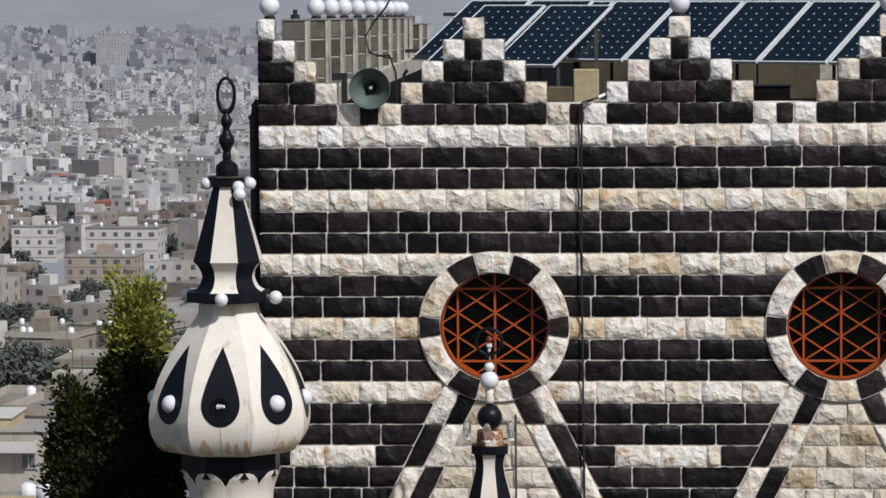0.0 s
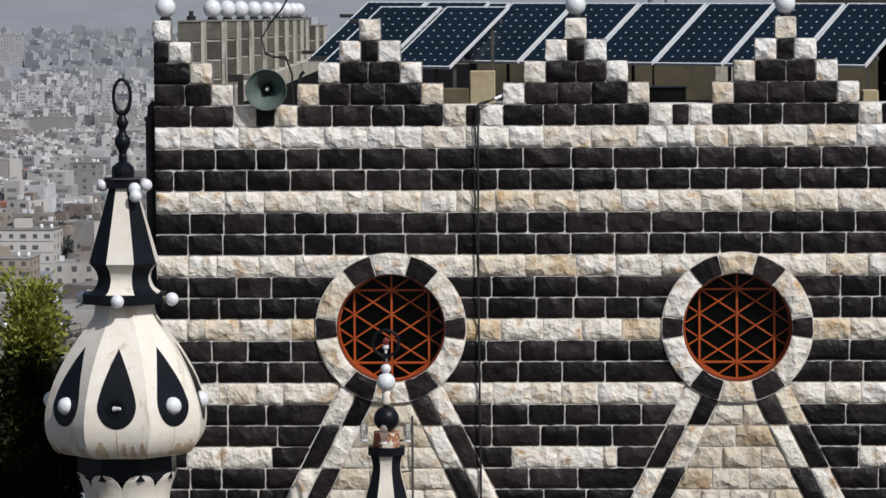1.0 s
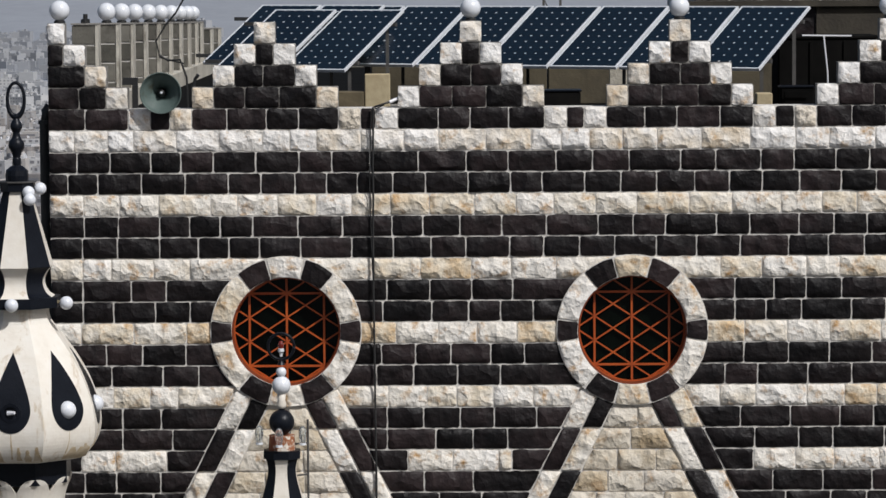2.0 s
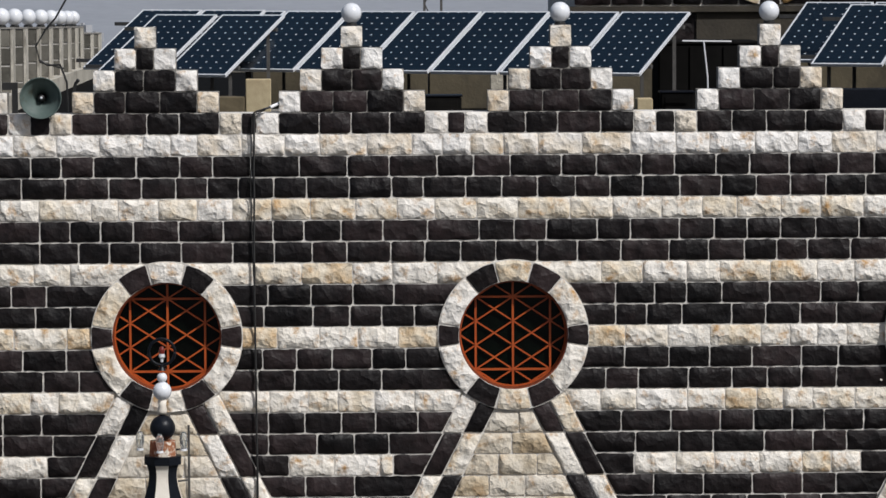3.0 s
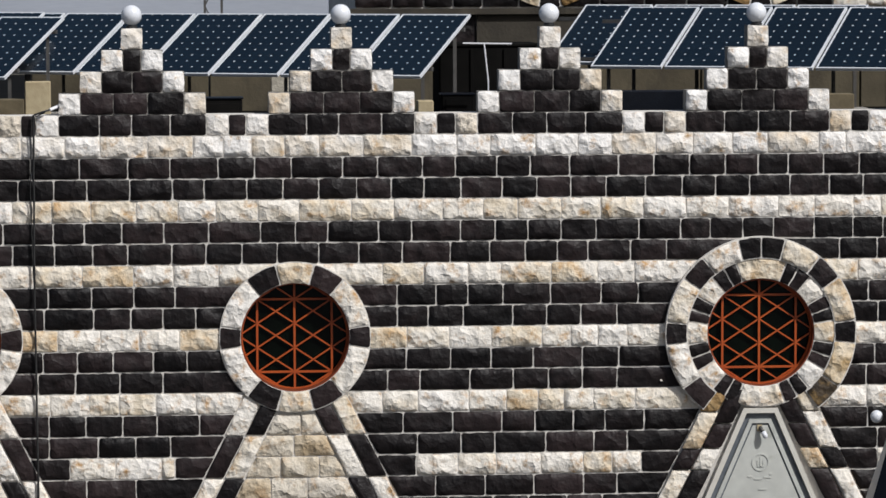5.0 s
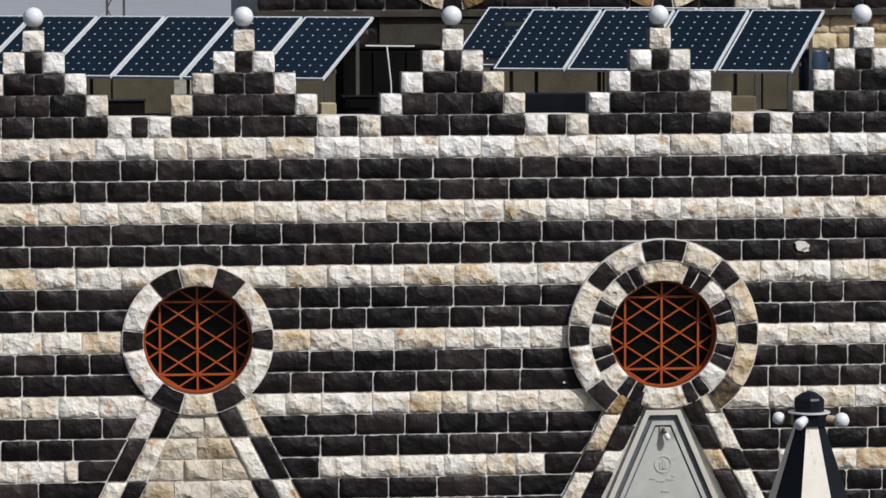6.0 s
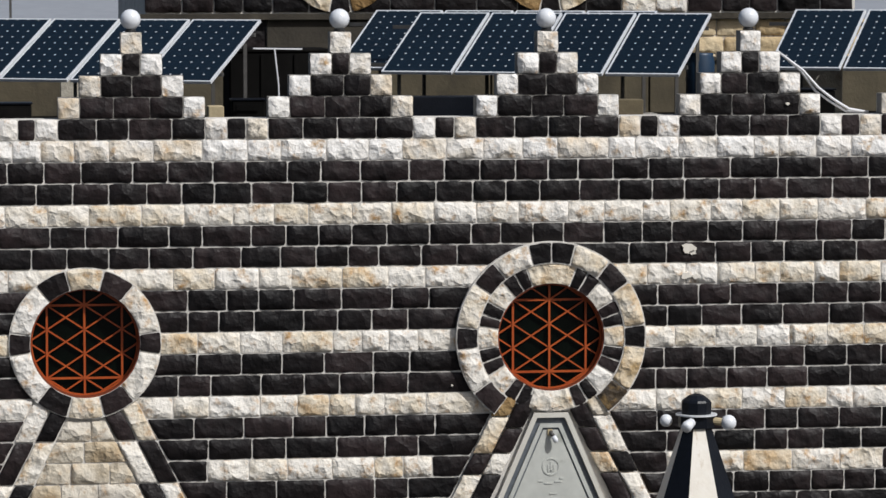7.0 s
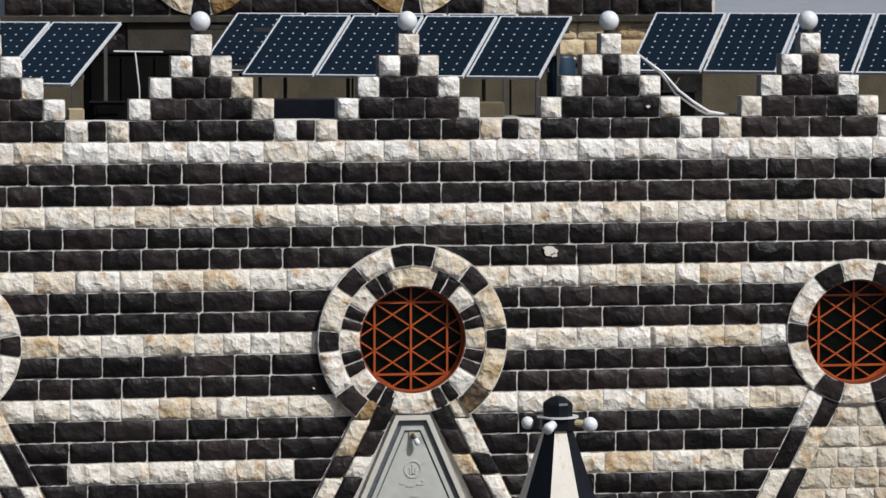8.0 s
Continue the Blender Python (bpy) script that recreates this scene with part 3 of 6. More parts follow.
# ---- solar panels ----
M_CELL = surface("solar_cell", [(0.3, (0.0036, 0.0088, 0.0150)), (0.7, (0.0066, 0.0145, 0.024))], 0.2, grain=4, spec=0.3)
M_SHEET = surface("backsheet", [(0.3, (0.62, 0.64, 0.66)), (0.7, (0.72, 0.74, 0.76))], 0.35, grain=5)
M_ALU = surface("aluminium", [(0.3, (0.66, 0.68, 0.71)), (0.7, (0.78, 0.80, 0.82))], 0.4, metal=0.2, grain=20)
M_STEEL = surface("galvanised_steel", [(0.3, (0.06, 0.058, 0.055)), (0.7, (0.12, 0.115, 0.11))], 0.6, metal=0.4, grain=15)
PW, PL, GAP = 0.992, 1.65, 0.042
TILT_P = radians(27.6)


def solar_panel():
    th = thing("solar_panel", "dark blue solar panel in an aluminium frame, tilted on the roof", "solar panel", group="solar panels on the roof")
    part("backsheet", one_box(0.02, PW - 0.02, 0.02, PL - 0.02, -0.004, 0.0), M_SHEET, th, "pale sheet behind the cells")
    for b_ in ((0, PW, 0, 0.026, -0.035, 0.006), (0, PW, PL - 0.026, PL, -0.035, 0.006), (0, 0.026, 0.0262, PL - 0.0262, -0.035, 0.006), (PW - 0.026, PW, 0.0262, PL - 0.0262, -0.035, 0.006)):
        part("frame_bar", one_box(*b_, 0.002), M_ALU, th, "bare aluminium edge")
    c, h, e = 0.1572 / 2, 0.1560 / 2, 0.0165
    ring8 = [(-c + e, -h), (c - e, -h), (c, -h + e), (c, h - e), (c - e, h), (-c + e, h), (-c, h - e), (-c, -h + e)]
    verts = [(x, y, 0.0) for x, y in ring8] + [(x, y, 0.0022) for x, y in ring8]
    faces = [tuple(range(8, 16))] + [(i, (i + 1) % 8, 8 + (i + 1) % 8, 8 + i) for i in range(8)]
    cell = mesh_of("cell", verts, faces, M_CELL)
    for j in range(10):
        for i in range(6):
            ob = new("cell", cell)
            ob.parent = th
            ob.location = (PW / 2 + (i - 2.5) * 0.1585, PL / 2 + (j - 4.5) * 0.1595, 0.0005)
    return th


def array(corner, count, azimuth, gap=GAP):
    """A row of panels running left from its lower right corner, on a steel rack, turned by that many degrees."""
    global master
    az = radians(azimuth)
    EX = Vector((math.cos(az), -math.sin(az), 0))
    UP = Vector((math.cos(TILT_P) * math.sin(az), math.cos(TILT_P) * math.cos(az), math.sin(TILT_P)))
    NRM = EX.cross(UP)
    corner = Vector(corner)
    for i in range(count):
        o = corner - EX * ((i + 1) * (PW + gap) - gap)
        m = Matrix(((EX.x, UP.x, NRM.x, o.x), (EX.y, UP.y, NRM.y, o.y), (EX.z, UP.z, NRM.z, o.z), (0, 0, 0, 1)))
        if master is None:
            master = solar_panel()
            master.matrix_basis = m
        else:
            copy_thing(master, m)
    rack = thing("panel_rack", "grey galvanised steel rack under a row of solar panels", "rack", group="solar panel racks")
    length = count * (PW + gap)
    for d in (0.30, 1.35):
        a = corner + UP * d - NRM * 0.06
        part("rail", bar(bmesh.new(), a + EX * 0.03, a - EX * (length + 0.26), 0.05), M_STEEL, rack)
    n = max(2, count // 2 + 1)
    for q in range(n):
        p = corner - EX * (0.12 + (length - 0.3) * q / (n - 1))
        for d in (0.30, 1.35):
            a = p + UP * d - NRM * 0.085
            part("post", bar(bmesh.new(), (a.x, a.y, Z_ROOF), a, 0.045), M_STEEL, rack)
            part("foot_block", one_box(a.x - 0.16, a.x + 0.16, a.y - 0.16, a.y + 0.16, Z_ROOF + 0.001, Z_ROOF + 0.12, 0.01), M_CONCRETE, rack, "cast concrete block")


master = None
array((3.475, 1.50, 10.595), 8, 31)
array((-1.82, 3.00, 10.565), 2, 31, 0.085)
array((-2.11, 4.25, 10.615), 2, 31)
array((9.444, 1.20, 10.665), 4, 28.5)
array((9.03, 2.75, 10.68), 4, 28.5)
array((15.62, 0.90, 10.69), 5, 28)

# ---- upper storey behind the panels ----
UX0, UX1, UY = 3.07, 13.76, 9.0
Z_BLACK = 11.375
# plaster colour lowered to hold the shade on the wall behind the panels
M_SHADE_PLASTER = surface("shade_plaster", [(0.3, (0.020, 0.017, 0.012)), (0.7, (0.052, 0.044, 0.032))], 0.9, grain=4, bump=0.008, bump_scale=20, stain=(0.085, 0.072, 0.050), stain_scale=1.6, stain_from=0.56, streak=0.3)
M_SAND = surface("yellow_limestone", [(0.3, (0.46, 0.33, 0.17)), (0.7, (0.68, 0.56, 0.37))], 0.85, grain=6, bump=0.04, bump_scale=8, per_piece=0.3)
up = tagged(part("upper_storey", one_box(UX0 + 0.02, UX1 - 0.02, UY + 0.02, UY + 8, Z_ROOF, 14.6), M_MORTAR), "upper storey of black basalt over a plain plastered base", "wall", kind="structure")
part("base_wall", one_box(UX0 + 1.8, UX1 - 2.6, UY - 0.06, UY + 0.015, Z_ROOF + 0.001, Z_BLACK - 0.10), M_SHADE_PLASTER, up, "brown patchy plaster, shade put into its colour")
part("ledge", one_box(UX0 - 0.1, UX1 + 0.05, UY - 0.14, UY + 0.014, Z_BLACK - 0.095, Z_BLACK - 0.01), M_SHADE_PLASTER, up, "dark brown ledge")
# black sheet added where the recess under the wall lies in shade
part("recess_shade", one_box(UX0 + 0.02, UX0 + 1.79, UY - 0.02, UY + 0.016, Z_ROOF + 0.001, Z_BLACK - 0.10), M_BLACK, up, "dark sheet standing for the recess's shade")
hu = Heap()
for r_ in range(10):
    zb = Z_BLACK + r_ * 0.30
    x = UX0
    while x < UX1 - 0.05:
        w = min(rng.uniform(0.42, 0.7), UX1 - x)
        if w < 0.2:
            break
        pale = 9.65 < x < 10.9
        hu.add(quad_stone(x, x, x + w, x + w, zb + 0.30, zb, pale, UY, 0.012), 0 if pale else 1)
        x += w
for r_ in range(5):
    zb = Z_BLACK - 0.10 - (r_ + 1) * 0.26
    x = UX1 - 2.6
    while x < UX1 + 0.4:
        w = rng.uniform(0.4, 0.6)
        hu.add(quad_stone(x, x, x + w, x + w, zb + 0.26, zb, True, UY, 0.012), 2)
        x += w
tagged(hu.made("stone_courses", [M_WHITE, M_BLACK, M_SAND], up), "black rock-faced courses over yellow ones", kind="stuff")
for cx_ in (5.95, 9.09):
    th_ = thing("round_window_surround", "cream and black stone ring set in the black upper wall", "window surround", group="upper window surrounds")
    zc_ = Z_BLACK + 0.86
    part("mortar_bed", annulus(0.02, 0.86, UY - 0.05, UY - 0.001, cx_, zc_), M_MORTAR, th_)
    for q_ in range(12):
        wd_ = 0.33 if q_ % 2 else 0.19
        piece("voussoir", arc_stone(cx_, zc_, 0.50, 0.87, math.pi + (q_ - 6) * math.pi / 6 - wd_, math.pi + (q_ - 6) * math.pi / 6 + wd_, q_ % 2 == 1, UY - 0.055), M_STAINED if q_ % 2 else M_BLACK, th_)
    part("pane", annulus(0.0005, 0.50, UY - 0.058, UY - 0.051, cx_, zc_), M_PANE, th_)

# ---- things on the roof and the facade ----
M_HORN = surface("green_enamel", [(0.3, (0.062, 0.090, 0.082)), (0.7, (0.105, 0.140, 0.128))], 0.55, grain=9, stain=(0.05, 0.05, 0.035), stain_scale=6, stain_from=0.58)
M_BEIGE = surface("beige_board", [(0.3, (0.34, 0.27, 0.16)), (0.7, (0.52, 0.44, 0.28))], 0.85, grain=10, bump=0.004)
# brown holding the beige plinth's shade; also the low block's own brown
M_SHADE_BROWN = surface("shade_brown", [(0.3, (0.07, 0.055, 0.03)), (0.7, (0.15, 0.12, 0.07))], 0.85, grain=10, bump=0.004)
# tan plaster with dark stains, its colour lowered to hold the panels' shade
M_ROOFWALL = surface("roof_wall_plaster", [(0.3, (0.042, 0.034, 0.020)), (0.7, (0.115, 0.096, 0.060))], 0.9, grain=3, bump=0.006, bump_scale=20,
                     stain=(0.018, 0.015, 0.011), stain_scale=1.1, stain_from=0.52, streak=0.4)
M_BLUE = surface("blue_plastic", [(0.3, (0.007, 0.022, 0.05)), (0.7, (0.014, 0.042, 0.085))], 0.45, grain=8)
M_HOSE = surface("white_plastic", [(0.3, (0.66, 0.66, 0.68)), (0.7, (0.78, 0.78, 0.80))], 0.4, grain=10)


def horn(x, y, z):
    th = thing("horn_loudspeaker", "dull green horn loudspeaker on the parapet", "loudspeaker", (x, y, z))

    def laid(bm):
        bmesh.ops.rotate(bm, verts=bm.verts, matrix=Matrix.Rotation(radians(90), 3, "X"))
        bmesh.ops.recalc_face_normals(bm, faces=bm.faces)
        return bm
    flare = [(0.035 + 0.205 * (q / 9) ** 1.9, 0.02 + 0.34 * q / 9) for q in range(10)]
    shell = [(r + 0.012, h) for r, h in flare] + [(0.256, 0.365), (0.250, 0.374), (0.240, 0.366)] + flare[::-1]
    bm = bmesh.new()
    rings = [[bm.verts.new((r * math.cos(2 * math.pi * i / 40), r * math.sin(2 * math.pi * i / 40), h)) for i in range(40)] for r, h in shell]
    for a, b in zip(rings, rings[1:] + rings[:1]):
        for i in range(40):
            bm.faces.new((a[i], a[(i + 1) % 40], b[(i + 1) % 40], b[i]))
    part("flare", laid(bm), M_HORN, th, "green enamelled flare with a bright rim", smooth=True)
    part("centre_cone", laid(lathe([(0.05, 0.06), (0.052, 0.20), (0.035, 0.25), (0.0, 0.262)], 20)), M_CABLE, th, smooth=True)
    part("tip", laid(ball(0.017, cz=0.268, n=12)), M_ALU, th)
    part("driver", laid(lathe([(0.07, -0.16), (0.08, -0.14), (0.08, 0.0), (0.06, 0.03)], 20)), M_CABLE, th)
    part("bracket", one_box(-0.02, 0.02, -0.02, 0.16, -0.22, -0.17), M_STEEL, th)
    part("bracket_post", one_box(-0.02, 0.02, 0.10, 0.16, -0.169, -0.06), M_STEEL, th)
    return th


horn(-3.947, 0.20, 10.394)
box_ = thing("cable_bracket", "black angled steel bracket behind the loudspeaker", "bracket")
part("arm", one_box(-4.46, -4.27, 0.30, 0.36, 10.48, 10.57), M_CABLE, box_)
part("upright", one_box(-4.34, -4.27, 0.30, 0.36, Z_PAR, 10.479), M_CABLE, box_)
drop_ = thing("roof_cable", "black cable standing up beside the merlon", "cable")
part("cable", tube([(-3.60, 0.32, Z_PAR), (-3.59, 0.32, 10.40), (-3.56, 0.32, 10.55), (-3.52, 0.30, 10.60)], 0.022, 8), M_CABLE, drop_)

pipe = thing("drainpipe", "black drainpipe fixed beside the wall's corner", "pipe")
part("pipe", tube([(-5.43, 0.35, 3.0), (-5.43, 0.35, 10.02), (-5.41, 0.35, 10.16), (-5.36, 0.35, 10.22)], 0.065, 12), M_CABLE, pipe, smooth=True)
for z_ in (5.0, 6.8, 8.4, 10.0):
    part("clamp", lathe([(0.08, z_), (0.08, z_ + 0.05)], 12, cx=-5.43, cy=0.35), M_CABLE, pipe)


def sag(points, n=9, wobble=0.004, seed=1):
    """A slack line through points."""
    r = random.Random(seed)
    out = []
    for a, b in zip(points, points[1:]):
        for q in range(n):
            p = Vector(a).lerp(Vector(b), q / n)
            out.append(p + Vector((r.uniform(-wobble, wobble), 0, 0)))
    return out + [Vector(points[-1])]


cab = thing("facade_cable", "black cables hanging down the facade from the parapet", "cable")
part("cable", tube(sag([(-1.05, 0.05, 10.30), (-1.22, -0.05, 10.245), (-1.36, -0.07, 10.20), (-1.37, -0.075, 8.0), (-1.34, -0.075, 3.0)], seed=3), 0.014, 6), M_CABLE, cab)
part("cable", tube(sag([(-1.22, -0.05, 10.23), (-1.385, -0.07, 10.16), (-1.405, -0.07, 9.2), (-1.385, -0.07, 8.4), (-1.362, -0.078, 7.6), (-1.33, -0.078, 3.0)], seed=5), 0.007, 6), M_CABLE, cab)
part("sleeve", tube([(-1.16, -0.03, 10.262), (-1.03, 0.06, 10.315)], 0.020, 8), M_HOSE, cab, "bare white end of the cable")

for nm, lb, ct, bx, mt in (
        ("stone_block", "upright beige stone block on the roof", "block", (-1.51, -1.19, 1.50, 1.72, Z_ROOF, 10.56), M_BEIGE),
        ("stone_block", "low brown stone block lying on the roof", "block", (-1.87, -1.52, 1.46, 1.80, Z_ROOF, 10.34), M_SHADE_BROWN),
        ("stone_block", "small cream stone block on the roof", "block", (3.42, 3.62, 1.2, 1.5, Z_ROOF, 10.30), M_BEIGE),
        ("wooden_board", "wide beige board under the solar panels", "board", (1.7, 2.6, 5.0, 5.06, Z_ROOF, 10.60), M_PLASTER),
        ("wooden_board", "weathered beige board under the solar panels", "board", (11.3, 12.4, 4.4, 4.46, Z_ROOF, 10.66), M_PLASTER),
        ("roof_plinth", "low plinth on the roof, shade put into its brown colour", "plinth", (8.05, 8.95, 1.0, 1.3, Z_ROOF, 10.36), M_SHADE_BROWN),
        ("roof_plinth", "low dark plinth on the roof", "plinth", (5.95, 6.9, 1.3, 1.7, Z_ROOF, 10.40), M_BLACKPAINT)):
    tagged(part(nm, one_box(*bx, 0.012), mt), lb, ct)

# a low plastered wall across the roof behind the panels, capped in stretches
rw = thing("roof_wall", "low tan plastered wall with dark stains across the roof, shade put into its colour", "wall", kind="structure")
edge_ = -1.6
for q_, to_ in enumerate((0.9, 3.1, 5.4, 7.9, 10.2, 12.8, 15.0, 17.0)):
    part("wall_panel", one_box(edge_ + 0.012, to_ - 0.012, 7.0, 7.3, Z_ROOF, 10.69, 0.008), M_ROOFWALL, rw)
    part("coping", one_box(edge_ + 0.004, to_ - 0.004, 6.95, 7.35, 10.691, 10.75, 0.01), M_SHADE_PLASTER, rw, "dark coping")
    edge_ = to_


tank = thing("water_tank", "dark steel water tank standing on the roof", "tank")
part("body", one_box(3.85, 5.15, 3.2, 4.3, Z_ROOF, 10.93, 0.02), M_SHADED_BITUMEN, tank)
part("lid", one_box(3.83, 5.17, 3.18, 4.32, 10.931, 10.97, 0.008), M_SHADED_BITUMEN, tank)
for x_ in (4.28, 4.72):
    part("rib", one_box(x_ - 0.02, x_ + 0.02, 3.175, 3.199, Z_ROOF + 0.05, 10.90, 0.004), M_SHADED_BITUMEN, tank)


def equipment_box(x0, x1, y0, y1, top):
    th = thing("equipment_box", "dark metal equipment box on the roof under the panels", "box", group="equipment boxes on the roof")
    part("casing", one_box(x0, x1, y0, y1, Z_ROOF, top, 0.015), M_SHADED_BITUMEN, th)
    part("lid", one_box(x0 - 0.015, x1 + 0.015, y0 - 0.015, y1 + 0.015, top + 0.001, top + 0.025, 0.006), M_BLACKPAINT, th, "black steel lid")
    part("door", one_box(x0 + 0.05, x1 - 0.05, y0 - 0.012, y0 - 0.001, Z_ROOF + 0.06, top - 0.05, 0.003), M_SHADED_BITUMEN, th)


for bx_ in ((0.55, 1.25, 2.6, 3.0, 10.28), (6.1, 6.95, 2.0, 2.4, 10.35), (11.2, 11.75, 2.2, 2.6, 10.42), (3.78, 4.2, 1.9, 2.2, 10.34)):
    equipment_box(*bx_)

drum = thing("blue_barrel", "dark blue plastic barrel on the roof", "barrel", (10.0, 2.5, Z_ROOF))
part("barrel", lathe([(0.16, 0), (0.19, 0.04), (0.19, 0.85), (0.17, 0.93), (0.17, 0.96)], 20), M_BLUE, drum, smooth=True)
part("hoop", lathe([(0.198, 0.60), (0.198, 0.64)], 20), M_BLUE, drum)

hose = thing("white_conduit", "pair of slack white conduits hanging over the parapet", "conduit")
part("conduit", tube([(10.52, 0.285, 10.98), (10.85, 0.285, 10.74), (11.05, 0.285, 10.52), (11.25, 0.285, 10.37), (11.45, 0.285, 10.25), (11.70, 0.285, 10.207)], 0.018, 8), M_HOSE, hose, smooth=True)
part("conduit", tube([(10.54, 0.33, 10.98), (10.84, 0.33, 10.72), (11.02, 0.33, 10.48), (11.22, 0.33, 10.34), (11.42, 0.33, 10.22), (11.62, 0.33, 10.205)], 0.015, 8), M_HOSE, hose, smooth=True)

wire = thing("roof_wire", "thin black wire over the roof with a bent aerial", "wire")
part("wire", tube([(-3.75, 1.0, 10.72), (-4.05, 1.0, 10.80), (-4.10, 1.0, 11.0), (-3.98, 1.0, 11.2), (-3.85, 1.0, 11.35), (-3.62, 1.0, 11.75)], 0.012, 6), M_CABLE, wire)
part("wire", tube([(-4.06, 1.0, 10.83), (-3.95, 1.0, 10.76), (-3.80, 1.0, 10.77), (-3.72, 1.0, 10.55), (-3.70, 1.0, Z_ROOF)], 0.014, 6), M_CABLE, wire)
rod_ = thing("roof_rod", "thin pale steel rod with a cross arm on the roof", "rod", (4.30, 1.3, Z_ROOF))
part("upright", tube([(0.03, 0, 0), (0.02, 0, 0.6), (-0.03, 0, 11.01 - Z_ROOF)], 0.010, 8), M_HOSE, rod_)
part("cross_arm", bar(bmesh.new(), (-0.30, 0, 11.02 - Z_ROOF), (0.32, 0, 11.01 - Z_ROOF), 0.018), M_HOSE, rod_)

# small chips of white paint on the black courses
for i_, (x_, z_, w_) in enumerate(((9.33, 8.54, 0.10), (9.38, 8.48, 0.05), (9.30, 8.19, 0.08), (9.42, 8.18, 0.05), (6.34, 6.86, 0.02), (10.58, 10.33, 0.03))):
    bm_ = bmesh.new()
    r_ = random.Random(i_)
    ringv = [bm_.verts.new((x_ + w_ * r_.uniform(0.5, 1.1) * math.cos(a * 0.5236), -0.052, z_ + 0.7 * w_ * r_.uniform(0.5, 1.1) * math.sin(a * 0.5236))) for a in range(12)]
    f_ = bm_.faces.new(ringv)
    ex_ = bmesh.ops.extrude_face_region(bm_, geom=[f_])
    bmesh.ops.translate(bm_, verts=[v for v in ex_["geom"] if isinstance(v, bmesh.types.BMVert)], vec=(0, 0.04, 0))
    bmesh.ops.recalc_face_normals(bm_, faces=bm_.faces)
    part("paint_chip", bm_, M_WHITEPAINT, body, "splash of white paint on black stone")

# ---- triangular panel below the double ring ----
M_MARBLE = surface("pale_marble", [(0.3, (0.42, 0.43, 0.40)), (0.6, (0.56, 0.57, 0.53)), (0.8, (0.62, 0.62, 0.58))], 0.4, grain=6, stain=(0.30, 0.31, 0.27), stain_scale=2.5, stain_from=0.6)
M_FRAME = surface("cream_marble", [(0.3, (0.56, 0.535, 0.47)), (0.7, (0.68, 0.66, 0.60))], 0.5, grain=6, bump=0.002, bump_scale=30, stain=(0.42, 0.36, 0.27), stain_scale=3, stain_from=0.6)
M_SLATE = surface("grey_marble", [(0.3, (0.06, 0.072, 0.086)), (0.7, (0.17, 0.185, 0.205))], 0.35, grain=10)


def tri_frame(cx, top, bottom, h0, slope, width, y0, y1):
    """A frame of that width round a tall trapezium; with width None a plate that fills it."""
    bm = bmesh.new()
    d = bottom - top
    out = [(-h0, top), (h0, top), (h0 + slope * d, bottom), (-h0 - slope * d, bottom)]
    if width is None:
        rings = [[bm.verts.new((cx + x, y, ZC - z)) for x, z in out] for y in (y0, y1)]
        bm.faces.new(rings[0])
        bm.faces.new(rings[1])
        for i in range(4):
            bm.faces.new((rings[0][i], rings[0][(i + 1) % 4], rings[1][(i + 1) % 4], rings[1][i]))
    else:
        t2, b2 = top + width, bottom - width
        wv = width * math.sqrt(1 + slope * slope)
        inn = [(-(h0 + slope * (t2 - top) - wv), t2), (h0 + slope * (t2 - top) - wv, t2), (h0 + slope * (b2 - top) - wv, b2), (-(h0 + slope * (b2 - top) - wv), b2)]
        rings = [[bm.verts.new((cx + x, y, ZC - z)) for x, z in q] for q, y in ((out, y0), (inn, y0), (inn, y1), (out, y1))]
        for k_ in range(4):
            a, b = rings[k_], rings[(k_ + 1) % 4]
            for i in range(4):
                bm.faces.new((a[i], a[(i + 1) % 4], b[(i + 1) % 4], b[i]))
    bmesh.ops.recalc_face_normals(bm, faces=bm.faces)
    return bm


pn = thing("triangular_panel", "tall tapering pale marble panel in a moulded frame, with carved marks", "wall panel")
part("outer_frame", tri_frame(7.58, 0.945, 3.2, 0.215, 0.43, 0.062, -0.085, 0.0), M_FRAME, pn, "pale stone frame")
part("groove", tri_frame(7.58, 1.01, 3.13, 0.17, 0.43, 0.07, -0.035, 0.0), M_SLATE, pn, "dark grey sunk border")
part("inner_moulding", tri_frame(7.58, 1.085, 3.06, 0.135, 0.43, 0.05, -0.062, 0.0), M_MARBLE, pn, "light raised moulding")
part("inner_groove", tri_frame(7.58, 1.14, 3.0, 0.11, 0.43, 0.028, -0.042, 0.0), M_SLATE, pn, "thin dark line")
part("plate", tri_frame(7.58, 1.165, 2.97, 0.092, 0.43, None, -0.047, 0.0), M_MARBLE, pn, "smooth pale marble plate")
part("emblem_ring", annulus(0.093, 0.112, -0.055, -0.046, 7.585, 5.82), M_MARBLE, pn, "carved ring")
for dx, dz, w_, h_ in ((0.0, 0.0, 0.02, 0.12), (-0.035, -0.01, 0.015, 0.07), (0.035, -0.01, 0.015, 0.07), (0.0, -0.055, 0.09, 0.014)):
    part("emblem_bar", one_box(7.585 + dx - w_ / 2, 7.585 + dx + w_ / 2, -0.054, -0.046, 5.82 + dz - h_ / 2, 5.82 + dz + h_ / 2), M_MARBLE, pn)
for dx, dz, w_ in ((-0.13, -0.18, 0.06), (-0.03, -0.21, 0.10), (0.09, -0.19, 0.09), (0.13, -0.15, 0.04), (0.03, -0.34, 0.10)):
    part("writing_bar", one_box(7.585 + dx - w_ / 2, 7.585 + dx + w_ / 2, -0.054, -0.046, 5.82 + dz - 0.010, 5.82 + dz + 0.010), M_MARBLE, pn)
